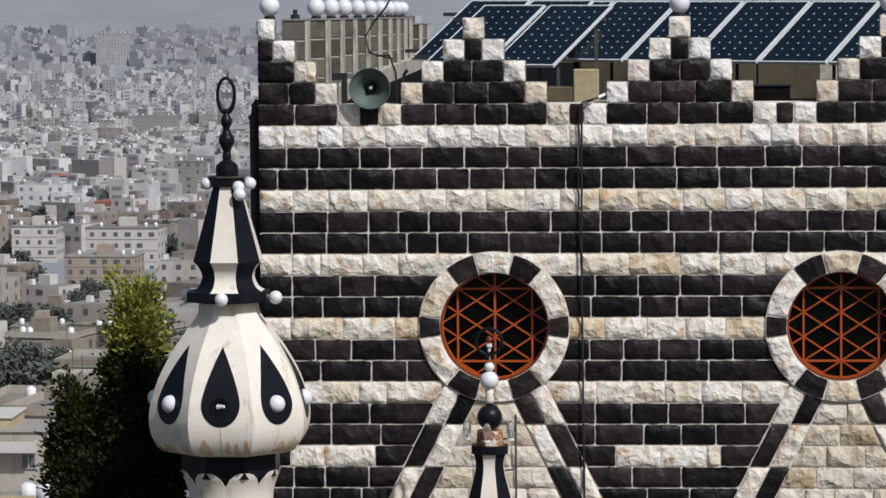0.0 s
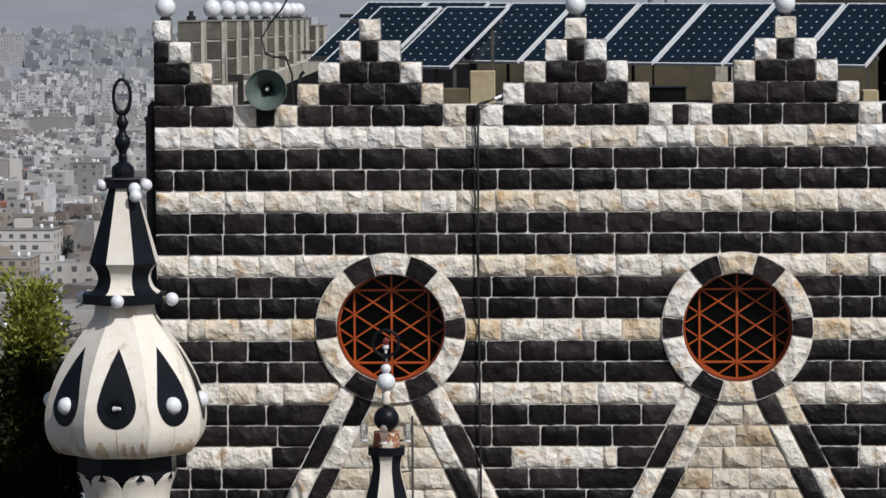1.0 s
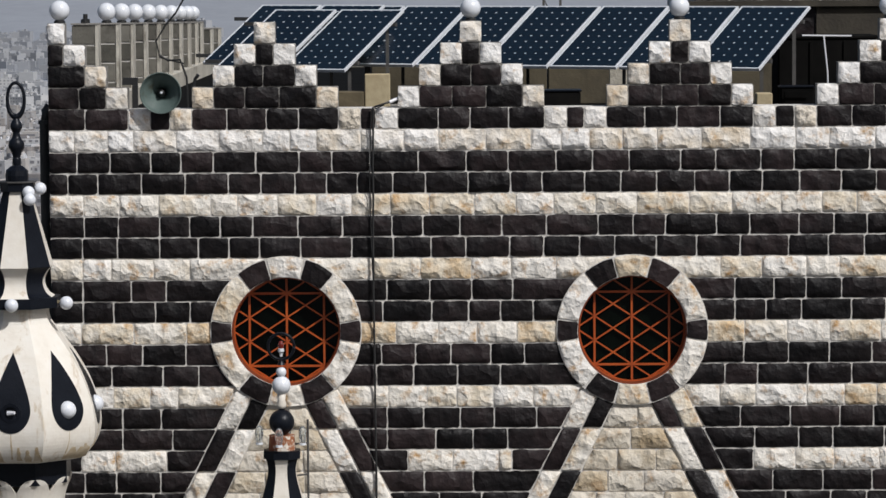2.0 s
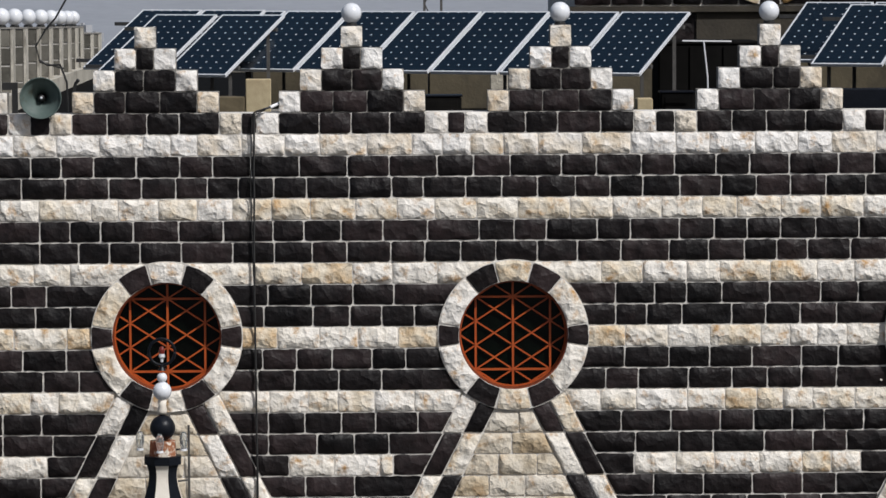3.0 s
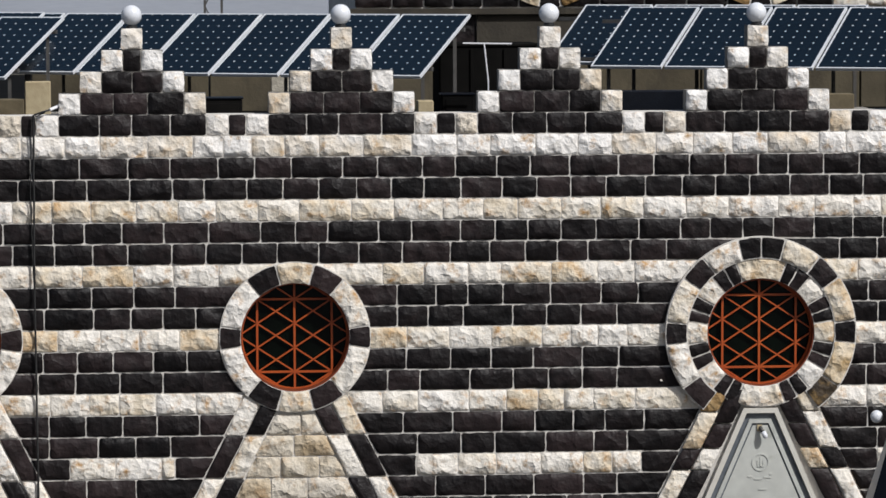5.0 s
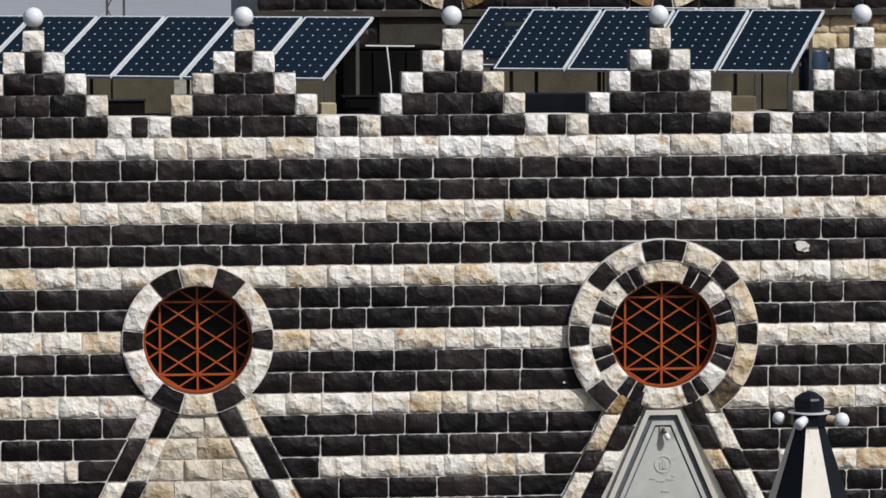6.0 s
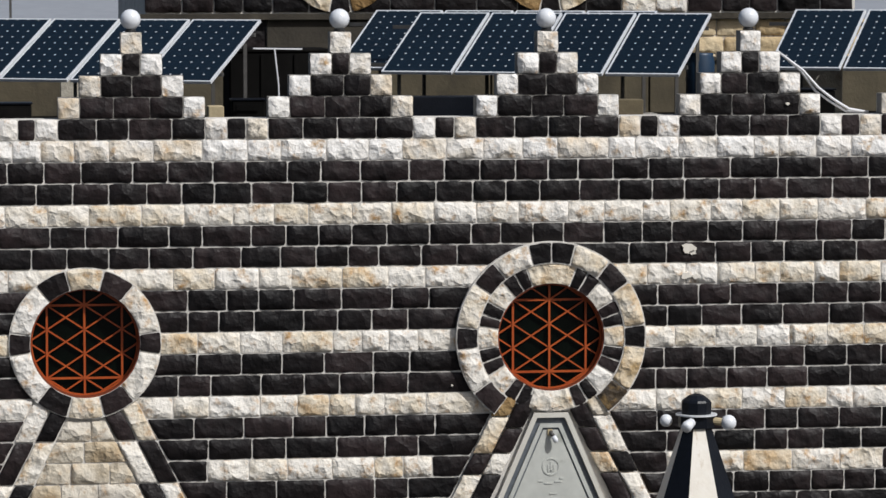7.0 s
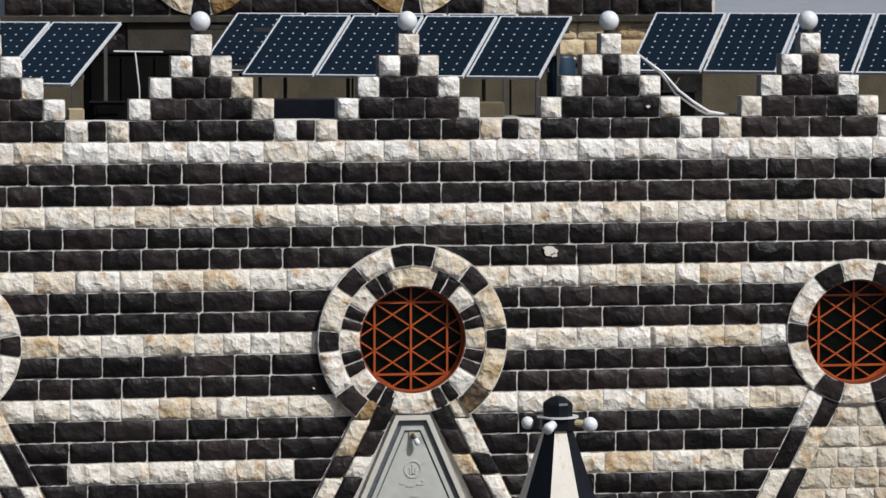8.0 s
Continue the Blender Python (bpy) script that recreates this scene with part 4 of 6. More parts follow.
spot = thing("spot_lamp", "small steel and glass spot lamp on the marble panel", "lamp", (7.60, -0.047, 6.24))
part("wall_plate", one_box(-0.06, 0.0, -0.02, 0.0, -0.03, 0.05), M_BEIGE, spot, "rust-brown socket")
part("arm", tube([(-0.02, 0, 0.02), (-0.015, -0.04, 0.0), (0.005, -0.07, -0.03)], 0.026, 10), M_STEEL, spot, smooth=True)
part("bulb", tube([(0.005, -0.07, -0.03), (0.03, -0.085, -0.08), (0.04, -0.09, -0.11)], [0.032, 0.034, 0.02], 12), M_GLOBE, spot, smooth=True)


# ---- the painted minaret heads in front of the facade ----
def octagon_face(profile, side, bm=None):
    """One of eight faces of an octagonal body, its flats facing the axes; profile of (half width across flats, height)."""
    bm = bm or bmesh.new()
    a0, a1 = (math.pi * (side - 0.5) / 4 - math.pi / 2, math.pi * (side + 0.5) / 4 - math.pi / 2)
    k_ = 1 / math.cos(math.pi / 8)
    prev = None
    for r, z in profile:
        cur = [bm.verts.new((r * k_ * math.cos(a), r * k_ * math.sin(a), z)) for a in (a0, a1)]
        if prev:
            bm.faces.new((prev[0], prev[1], cur[1], cur[0]))
        prev = cur
    return bm


def apothem(profile, z):
    for (r0, z0), (r1, z1) in zip(profile, profile[1:]):
        if z0 <= z <= z1:
            return r0 + (r1 - r0) * (z - z0) / (z1 - z0)
    return profile[-1][0]


def smooth_profile(pts, n=5):
    """A finer profile through the given ones."""
    out = []
    for i in range(len(pts) - 1):
        p0, p1, p2, p3 = (Vector(pts[max(i - 1, 0)]), Vector(pts[i]), Vector(pts[i + 1]), Vector(pts[min(i + 2, len(pts) - 1)]))
        for q in range(n):
            t = q / n
            v = 0.5 * ((2 * p1) + (p2 - p0) * t + (2 * p0 - 5 * p1 + 4 * p2 - p3) * t * t + (3 * p1 - p0 - 3 * p2 + p3) * t ** 3)
            out.append((v.x, v.y))
    return out + [tuple(pts[-1])]


TURN8 = math.pi / 8
M_STREAK = surface("rust_stain", [(0.3, (0.40, 0.28, 0.15)), (0.5, (0.54, 0.44, 0.30)), (0.7, (0.66, 0.59, 0.47))], 0.7, grain=11)


def oct_ring(r, z0, z1):
    return lathe([(r / math.cos(TURN8), z0), (r / math.cos(TURN8), z1)], 8, TURN8)


def striped_cone(th, prof, name="cone_face"):
    for s in range(8):
        part(name, octagon_face(prof, s), M_WHITEPAINT if s % 2 == 0 else M_BLACKPAINT, th, "white painted face" if s % 2 == 0 else "black painted face")


def side_globe(th, x, y, z, r, label=""):
    part("globe", ball(r, x, y, z, n=18), M_GLOBE, th, label, smooth=True)


def head_top(th, z, finial=True):
    """Cap and collar with their globes; z is the collar's foot."""
    part("cap", lathe([(0.128, z + 0.11), (0.135, z + 0.18), (0.125, z + 0.24), (0.07, z + 0.285), (0.0 if not finial else 0.04, z + 0.30)], 16), M_BLACKPAINT, th, "black painted cap")
    part("collar", oct_ring(0.195, z, z + 0.10), M_BLACKPAINT, th, "black painted collar")
    part("flange", oct_ring(0.215, z + 0.101, z + 0.115), M_STEEL, th)


def minaret_head(x, y):
    """An onion-shaped head with a striped cone, globes and a ring finial, on an octagonal shaft."""
    th = thing("minaret", "black and white painted onion-shaped minaret head with teardrop panels", "minaret", (x, y, 0))
    # ring finial
    n = 36
    bm = bmesh.new()
    loop = []
    for i in range(n):
        a = 2 * math.pi * i / n
        thick = 0.020 + 0.016 * max(0.0, -math.cos(a)) ** 2
        c = Vector((0.098 * math.sin(a), 0, 10.43 + 0.195 * math.cos(a)))
        rad = Vector((math.sin(a), 0, math.cos(a)))
        loop.append([bm.verts.new(c + rad * thick * math.cos(b * math.pi / 4) + Vector((0, 1, 0)) * thick * math.sin(b * math.pi / 4)) for b in range(8)])
    for i in range(n):
        for b in range(8):
            bm.faces.new((loop[i][b], loop[(i + 1) % n][b], loop[(i + 1) % n][(b + 1) % 8], loop[i][(b + 1) % 8]))
    part("finial_ring", bm, M_BLACKPAINT, th, "black oval finial ring", smooth=True)
    part("spindle", lathe(smooth_profile([(0.045, 9.66), (0.05, 9.75), (0.043, 9.77), (0.062, 9.83), (0.090, 9.89), (0.085, 9.95), (0.05, 10.0), (0.042, 10.06), (0.068, 10.11), (0.062, 10.16), (0.03, 10.22), (0.036, 10.26)], 3), 20), M_BLACKPAINT, th, "turned black spindle", smooth=True)
    head_top(th, 9.385)
    for gx, gy, gz in ((-0.23, -0.05, 9.415), (0.27, -0.05, 9.415), (0.17, -0.24, 9.30), (0.15, -0.17, 9.38)):
        side_globe(th, gx, gy, gz, 0.072)
    cone = [(0.155, 9.385), (0.385, 8.525)][::-1]
    striped_cone(th, cone)
    waist = smooth_profile([(0.40, 8.175), (0.335, 8.225), (0.295, 8.31), (0.295, 8.38), (0.33, 8.46), (0.385, 8.524)], 4)
    striped_cone(th, waist, "waist_face")
    part("plate", oct_ring(0.46, 8.06, 8.176), M_BLACKPAINT, th, "black octagonal plate")
    for gx, gy in ((-0.02, -0.52), (-0.50, 0.16), (0.10, 0.52)):
        side_globe(th, gx, gy, 8.115, 0.078)
    side_globe(th, 0.57, -0.22, 8.115, 0.078)
    part("globe_arm", bar(bmesh.new(), (0.44, -0.14, 8.125), (0.53, -0.2, 8.12), 0.03), M_BEIGE, th)
    bulb = [(0.56, 6.318), (0.68, 6.335), (0.785, 6.395), (0.858, 6.51), (0.889, 6.63), (0.893, 6.76), (0.871, 6.92), (0.829, 7.064), (0.777, 7.209),
            (0.708, 7.353), (0.630, 7.497), (0.534, 7.642), (0.431, 7.786), (0.345, 7.92), (0.327, 8.06)]
    prof = smooth_profile(bulb, 3)
    for s in range(8):
        part("bulb_face", octagon_face(prof, s), M_WHITEPAINT, th, "weathered white face with rust streaks")
    drop_z = (6.70, 7.585)
    for s in range(8):
        a = math.pi * s / 4 - math.pi / 2
        out, tan = Vector((math.cos(a), math.sin(a), 0)), Vector((-math.sin(a), math.cos(a), 0))
        bm = bmesh.new()
        left, right = [], []
        for q in range(26):
            t = (1 - math.cos(math.pi * q / 26)) / (1 - math.cos(math.pi * 25 / 26)) if q < 26 else 1.0
            z = drop_z[0] + (drop_z[1] - drop_z[0]) * t
            if t < 0.29:
                w = 0.222 * math.sqrt(max(0.0, 1 - ((0.29 - t) / 0.29) ** 2))
            else:
                w = 0.222 * (1 - ((t - 0.29) / 0.71) ** 1.35)
            p = out * (apothem(prof, z) + 0.007) + Vector((0, 0, z))
            left.append(bm.verts.new(p - tan * max(w, 0.002)))
            right.append(bm.verts.new(p + tan * max(w, 0.002)))
        for q in range(25):
            bm.faces.new((left[q], right[q], right[q + 1], left[q + 1]))
        fs = bm.faces[:]
        ext = bmesh.ops.extrude_face_region(bm, geom=fs)
        bmesh.ops.translate(bm, verts=[v for v in ext["geom"] if isinstance(v, bmesh.types.BMVert)], vec=-out * 0.03)
        bmesh.ops.recalc_face_normals(bm, faces=bm.faces)
        drop = part("teardrop", bm, M_BLACKPAINT, th, "black painted teardrop")
        c = out * (apothem(prof, 6.93) - 0.012 * (s != 0)) + Vector((0, 0, 6.93))
        if s == 0:
            hole = lathe([(0.11, 0), (0.11, 0.03), (0.075, 0.03), (0.07, 0.004), (0, 0.004)], 20)
            bmesh.ops.rotate(hole, verts=hole.verts, matrix=Matrix.Rotation(radians(90), 3, "X"))
            bmesh.ops.translate(hole, verts=hole.verts, vec=c)
            part("socket", hole, M_BLACKPAINT, drop, "empty rusty lamp socket")
            part("bulb_stub", tube([c + Vector((-0.03, -0.02, 0)), c + Vector((0.05, -0.06, 0.01))], [0.03, 0.018], 8), M_HOSE, drop)
        else:
            part("globe", ball(0.104, c.x, c.y, c.z, n=20), M_GLOBE, drop, smooth=True)
    part("neck", oct_ring(0.545, 6.05, 6.319), M_BLACKPAINT, th, "black painted neck")
    cal = smooth_profile([(0.50, 5.30), (0.495, 5.50), (0.48, 5.72), (0.49, 5.86), (0.525, 5.98), (0.557, 6.05), (0.575, 6.12)], 4)
    top_z, low_z = cal[-1][1], cal[0][1]
    for s in range(8):
        bm = bmesh.new()
        grid = []
        for c in range(9):
            e = c / 8 * 2 - 1
            a = math.pi * (s + 0.5 + e * 0.5) / 4 - math.pi / 2
            crest = 1.0 - 0.20 * abs(e) ** 3
            col = []
            for r, z in cal:
                z2 = low_z + (z - low_z) * crest
                r2 = apothem(cal, z2) * (1 + 0.02 * (1 - e * e))
                col.append(bm.verts.new((r2 * math.cos(a), r2 * math.sin(a), z2)))
            grid.append(col)
        for a_, b_ in zip(grid, grid[1:]):
            for q in range(len(cal) - 1):
                bm.faces.new((a_[q], b_[q], b_[q + 1], a_[q + 1]))
        ext = bmesh.ops.extrude_face_region(bm, geom=bm.faces[:])
        for v in ext["geom"]:
            if isinstance(v, bmesh.types.BMVert):
                v.co.x, v.co.y = v.co.x * 0.955, v.co.y * 0.955
        bmesh.ops.recalc_face_normals(bm, faces=bm.faces)
        part("petal", bm, M_WHITEPAINT, th, "white painted petal of the calyx")
    # rust that has run down from the lamp sockets and along the lower rim
    sr = random.Random(4)
    for s in range(8):
        a = math.pi * s / 4 - math.pi / 2
        out, tan = Vector((math.cos(a), math.sin(a), 0)), Vector((-math.sin(a), math.cos(a), 0))
        for n_ in range(6):
            off = 0.0 if n_ == 0 else sr.uniform(-0.33, 0.33)
            z1 = 6.69 if n_ == 0 else sr.uniform(6.42, 6.56)
            z0 = 6.335 if n_ == 0 else sr.uniform(6.335, 6.36)
            w = 0.014 if n_ == 0 else sr.uniform(0.03, 0.10)
            bm = bmesh.new()
            prev = None
            for q in range(7):
                z = z0 + (z1 - z0) * q / 6
                r = apothem(prof, z) + 0.003
                ww = w * (1 - 0.75 * q / 6) * sr.uniform(0.7, 1.2)
                lim = r * math.tan(math.pi / 8) - 0.03
                o = max(-lim, min(lim, off)) + sr.uniform(-0.004, 0.004)
                cur = [bm.verts.new(out * r + tan * (o + d) + Vector((0, 0, z))) for d in (-ww, ww)]
                if prev:
                    bm.faces.new((prev[0], prev[1], cur[1], cur[0]))
                prev = cur
            ext = bmesh.ops.extrude_face_region(bm, geom=bm.faces[:])
            bmesh.ops.translate(bm, verts=[v for v in ext["geom"] if isinstance(v, bmesh.types.BMVert)], vec=-out * 0.012)
            bmesh.ops.recalc_face_normals(bm, faces=bm.faces)
            part("rust_streak", bm, M_STREAK, th, "brown rust streak")
    part("shaft", oct_ring(0.56, 0.0, 5.30), M_WHITEPAINT, th, "white painted octagonal shaft")
    return th


minaret_head(-5.355, -3.0)


def minaret_stump(x, y):
    """The top of a second head whose finial is gone: cap, globes and striped cone, on its shaft."""
    th = thing("minaret", "black and white striped minaret cone with a black cap and globes", "minaret", (x, y, 0))
    z = 6.69
    part("cap", lathe([(0.178, z + 0.129), (0.180, z + 0.265), (0.165, z + 0.29), (0.09, z + 0.345), (0.03, z + 0.365), (0.0, z + 0.367)], 10, 0.2), M_BLACKPAINT, th, "black painted cap")
    part("flange", lathe([(0.245, z + 0.112), (0.245, z + 0.128)], 24), M_ALU, th, "thin pale grey flange")
    part("collar", oct_ring(0.20, z - 0.03, z + 0.111), M_BLACKPAINT, th, "black painted collar")
    side_globe(th, 0.36, -0.12, z + 0.03, 0.092)
    part("globe_arm", tube([(0.18, -0.06, z + 0.05), (0.30, -0.10, z + 0.035)], 0.045, 10), M_BEIGE, th, "yellow lamp holder")
    side_globe(th, -0.34, 0.10, z + 0.04, 0.075)
    part("tube_lamp", tube([(-0.10, -0.24, z + 0.06), (-0.17, -0.30, z + 0.02), (-0.20, -0.33, z - 0.005)], [0.05, 0.065, 0.06], 12), M_GLOBE, th, "white tubular lamp", smooth=True)
    striped_cone(th, [(0.58, 5.35), (0.165, z - 0.029)])
    part("plate", oct_ring(0.66, 5.22, 5.349), M_BLACKPAINT, th, "black octagonal plate")
    part("shaft", oct_ring(0.50, 0.0, 5.219), M_WHITEPAINT, th, "white painted octagonal shaft")
    return th


minaret_stump(8.812, -3.0)

M_CLEAR = bpy.data.materials.new("clear_glass")
M_CLEAR.use_nodes = True
M_CLEAR.node_tree.nodes["Principled BSDF"].inputs["Transmission Weight"].default_value = 0.9
M_CLEAR.node_tree.nodes["Principled BSDF"].inputs["Roughness"].default_value = 0.08
M_CLEAR.node_tree.nodes["Principled BSDF"].inputs["Base Color"].default_value = (0.82, 0.86, 0.86, 1)
M_RUST = surface("rusted_paint", [(0.38, (0.22, 0.05, 0.02)), (0.5, (0.30, 0.12, 0.05)), (0.56, (0.66, 0.60, 0.52)), (0.8, (0.72, 0.68, 0.62))], 0.7, grain=26)
M_RED = surface("red_glass", [(0.3, (0.12, 0.012, 0.010)), (0.7, (0.20, 0.03, 0.02))], 0.2, grain=8)


def small_finial(x, y):
    th = thing("ornamental_finial", "small black and white finial with stacked balls, bulbs and a hoop", "finial", (x, y, 0))
    part("hoop", tube([(0.155 * math.cos(i * math.pi / 18), 0, 7.42 + 0.155 * math.sin(i * math.pi / 18)) for i in range(37)], 0.019, 8), M_BLACKPAINT, th, "thin black hoop", smooth=True)
    part("hoop_foot", lathe([(0.05, 7.20), (0.03, 7.24), (0.02, 7.28)], 12), M_BLACKPAINT, th)
    part("red_lamp", lathe([(0.032, 7.40), (0.034, 7.45), (0.018, 7.485), (0, 7.49)], 14), M_RED, th, "red lamp glass")
    part("lamp_base", lathe([(0.016, 7.30), (0.020, 7.345), (0.038, 7.36), (0.034, 7.399)], 14), M_ALU, th, "bright metal lamp base")
    part("ball", ball(0.062, cz=7.115, n=18), M_GLOBE, th, "small white ball", smooth=True)
    part("ball", ball(0.112, cz=6.955, n=20), M_GLOBE, th, "white ball", smooth=True)
    part("stem", lathe([(0.05, 6.68), (0.06, 6.72), (0.045, 6.78), (0.055, 6.86)], 14), M_WHITEPAINT, th, smooth=True)
    part("neck", lathe([(0.035, 6.62), (0.035, 6.679)], 12), M_BLACKPAINT, th)
    part("ball", ball(0.152, cz=6.515, n=22), M_BLACKPAINT, th, "black painted ball", smooth=True)
    for dx, dy in ((-0.02, -0.24), (0.25, -0.05), (-0.27, 0.02), (0.05, 0.2)):
        part("bulb", lathe(smooth_profile([(0.03, 6.27), (0.045, 6.33), (0.048, 6.42), (0.02, 6.47)], 3), 12, cx=dx, cy=dy), M_CLEAR, th, "clear glass bulb", smooth=True)
        part("bulb_base", lathe([(0.045, 6.245), (0.04, 6.269)], 12, cx=dx, cy=dy), M_ALU, th)
    part("drum", lathe([(0.17, 6.185), (0.16, 6.36)], 8, TURN8), M_RUST, th, "flaking red and white drum")
    part("platform", oct_ring(0.215, 6.085, 6.184), M_BLACKPAINT, th, "black platform")
    striped_cone(th, smooth_profile([(0.42, 4.9), (0.30, 5.35), (0.235, 5.62), (0.175, 5.85), (0.165, 5.98), (0.19, 6.084)], 4), "column_face")
    part("shaft", oct_ring(0.42, 0, 4.9), M_WHITEPAINT, th, "white painted octagonal shaft")
    part("rod", tube([(0.30, 0.2, 3.0), (0.30, 0.2, 6.52)], 0.014, 8), M_STEEL, th, "thin brown steel rod")
    part("rod_stay", bar(bmesh.new(), (0.12, 0.05, 5.86), (0.30, 0.2, 5.86), 0.02), M_STEEL, th)
    part("rod_stay", bar(bmesh.new(), (0.10, 0.05, 6.24), (0.30, 0.2, 6.24), 0.02), M_STEEL, th)
    return th


small_finial(-2.433, -1.5)


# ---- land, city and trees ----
# bluish grey carries the haze of the far hills in the land's colour
M_LAND = surface("hazy_land", [(0.3, (0.235, 0.250, 0.277)), (0.5, (0.262, 0.279, 0.309)), (0.75, (0.290, 0.309, 0.342))], 0.95, grain=0.05, spec=0.1)
M_CITY = surface("city_render", [(0.1, (0.20, 0.16, 0.135)), (0.35, (0.29, 0.255, 0.225)), (0.6, (0.385, 0.355, 0.325)), (0.9, (0.54, 0.52, 0.50))], 0.9, grain=0.5, per_piece=0.75, spec=0.1)
# distance haze is put into these far wall and window colours, paler and flatter
M_CITYFAR = surface("far_haze_render", [(0.12, (0.24, 0.225, 0.22)), (0.3, (0.35, 0.33, 0.31)), (0.45, (0.38, 0.385, 0.40)), (0.6, (0.44, 0.415, 0.39)), (0.75, (0.46, 0.465, 0.48)), (0.9, (0.62, 0.615, 0.61))], 0.9, grain=0.3, per_piece=0.75, spec=0.1)
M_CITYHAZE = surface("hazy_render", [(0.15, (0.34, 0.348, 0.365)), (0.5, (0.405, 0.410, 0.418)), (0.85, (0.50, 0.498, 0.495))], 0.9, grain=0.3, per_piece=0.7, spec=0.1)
M_CITYDIM = surface("dim_haze_render", [(0.15, (0.30, 0.312, 0.335)), (0.5, (0.32, 0.330, 0.350)), (0.85, (0.345, 0.352, 0.366))], 0.9, grain=0.3, per_piece=0.7, spec=0.1)
M_HAZYWINDOW = surface("hazy_windows", [(0.3, (0.17, 0.17, 0.185)), (0.7, (0.23, 0.23, 0.245))], 0.6, grain=0.5)
M_ROOFTOP = surface("city_roof", [(0.3, (0.20, 0.19, 0.18)), (0.7, (0.31, 0.30, 0.285))], 0.9, grain=0.6, per_piece=0.4, spec=0.1)
M_OPENING = surface("window_dark", [(0.3, (0.09, 0.09, 0.095)), (0.7, (0.14, 0.14, 0.145))], 0.4, grain=0.5)
M_TILES = surface("red_roof", [(0.3, (0.26, 0.10, 0.07)), (0.7, (0.34, 0.15, 0.11))], 0.85, grain=2)
# foliage lightened and greyed, the haze put into its colour
M_FARGREEN = surface("hazy_foliage", [(0.3, (0.070, 0.082, 0.072)), (0.7, (0.115, 0.127, 0.112))], 0.9, grain=0.15, per_piece=0.12, spec=0.1)
# two colours of one foliage: darkened for the shaded crown, brightened for the sunlit top
M_SHADELEAF = surface("leaf", [(0.25, (0.014, 0.018, 0.007)), (0.5, (0.030, 0.036, 0.011)), (0.8, (0.065, 0.070, 0.018))], 0.65, grain=2.0, per_piece=0.5, spec=0.3)
M_SUNLEAF = surface("sunlit_leaf", [(0.25, (0.14, 0.16, 0.03)), (0.5, (0.30, 0.32, 0.06)), (0.8, (0.45, 0.44, 0.11))], 0.6, grain=2.0, per_piece=0.5, spec=0.3)
for leafy in (M_SHADELEAF, M_SUNLEAF):
    nodes_, links_ = links_of(leafy)
    glow_ = nodes_.new("ShaderNodeBsdfTranslucent")
    both_ = nodes_.new("ShaderNodeMixShader")
    both_.inputs["Fac"].default_value = 0.35
    tint_ = next(n for n in nodes_ if n.bl_idname == "ShaderNodeValToRGB")
    links_.new(tint_.outputs["Color"], glow_.inputs["Color"])
    links_.new(nodes_["Principled BSDF"].outputs["BSDF"], both_.inputs[1])
    links_.new(glow_.outputs["BSDF"], both_.inputs[2])
    links_.new(both_.outputs["Shader"], nodes_["Material Output"].inputs["Surface"])
M_HOUSE = surface("cream_render", [(0.2, (0.22, 0.195, 0.16)), (0.5, (0.325, 0.295, 0.25)), (0.8, (0.44, 0.41, 0.365))], 0.9, grain=1.2, per_piece=0.6, spec=0.1,
                  stain=(0.20, 0.18, 0.155), stain_scale=0.5, stain_from=0.56, streak=0.25)
M_BARK = surface("bark", [(0.3, (0.05, 0.035, 0.025)), (0.7, (0.11, 0.08, 0.06))], 0.9, grain=20, bump=0.02)

# height of the land above the mosque's yard, by distance from the yard
FALL = [(0, 0), (62, 0), (90, -5), (200, -28), (450, -50), (800, -75), (1200, -82), (2000, -104), (2900, -138), (3500, -125), (4300, -76), (4600, -50), (4850, -15)]


def land(x, y):
    d = math.hypot(x, y - EYE_Y)
    for (d0, z0), (d1, z1) in zip(FALL, FALL[1:]):
        if d <= d1:
            t = (d - d0) / (d1 - d0)
            z = z0 + (z1 - z0) * t
            break
    else:
        z = FALL[-1][1]
    if d > 150:
        z += min(1.0, (d - 150) / 500) * (7 * noise.noise(Vector((x / 190, y / 190, 0))) + d / 400 * noise.noise(Vector((x / 700, y / 700, 4))))
    return z


radii = [0, 30, 62, 90, 120, 160, 200, 260, 320, 390, 470, 560, 660, 780, 920, 1080, 1260, 1480, 1720, 2000, 2320, 2700, 3100, 3500, 3900, 4200, 4500, 4700, 4850]
gv, gf, N_ = [(0, EYE_Y, 0)], [], 180
for r_ in radii[1:]:
    for i_ in range(N_):
        a_ = 2 * math.pi * i_ / N_
        x_, y_ = r_ * math.sin(a_), EYE_Y + r_ * math.cos(a_)
        gv.append((x_, y_, land(x_, y_)))
for i_ in range(N_):
    gf.append((0, 1 + (i_ + 1) % N_, 1 + i_))
for q_ in range(len(radii) - 2):
    for i_ in range(N_):
        a_, b_ = 1 + q_ * N_, 1 + (q_ + 1) * N_
        gf.append((a_ + i_, a_ + (i_ + 1) % N_, b_ + (i_ + 1) % N_, b_ + i_))
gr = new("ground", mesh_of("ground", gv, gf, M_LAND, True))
# unseen ground near the mosque, coloured dark to cut bounce light on the facade
gr.data.materials.append(surface("low_bounce_yard", [(0.3, (0.038, 0.037, 0.036)), (0.7, (0.065, 0.063, 0.060))], 0.9, grain=3, bump=0.004, bump_scale=60, stain=(0.09, 0.085, 0.078), stain_scale=0.3, stain_from=0.56))
for face in gr.data.polygons:
    if math.hypot(face.center.x, face.center.y - EYE_Y) < 110:
        face.material_index = 1
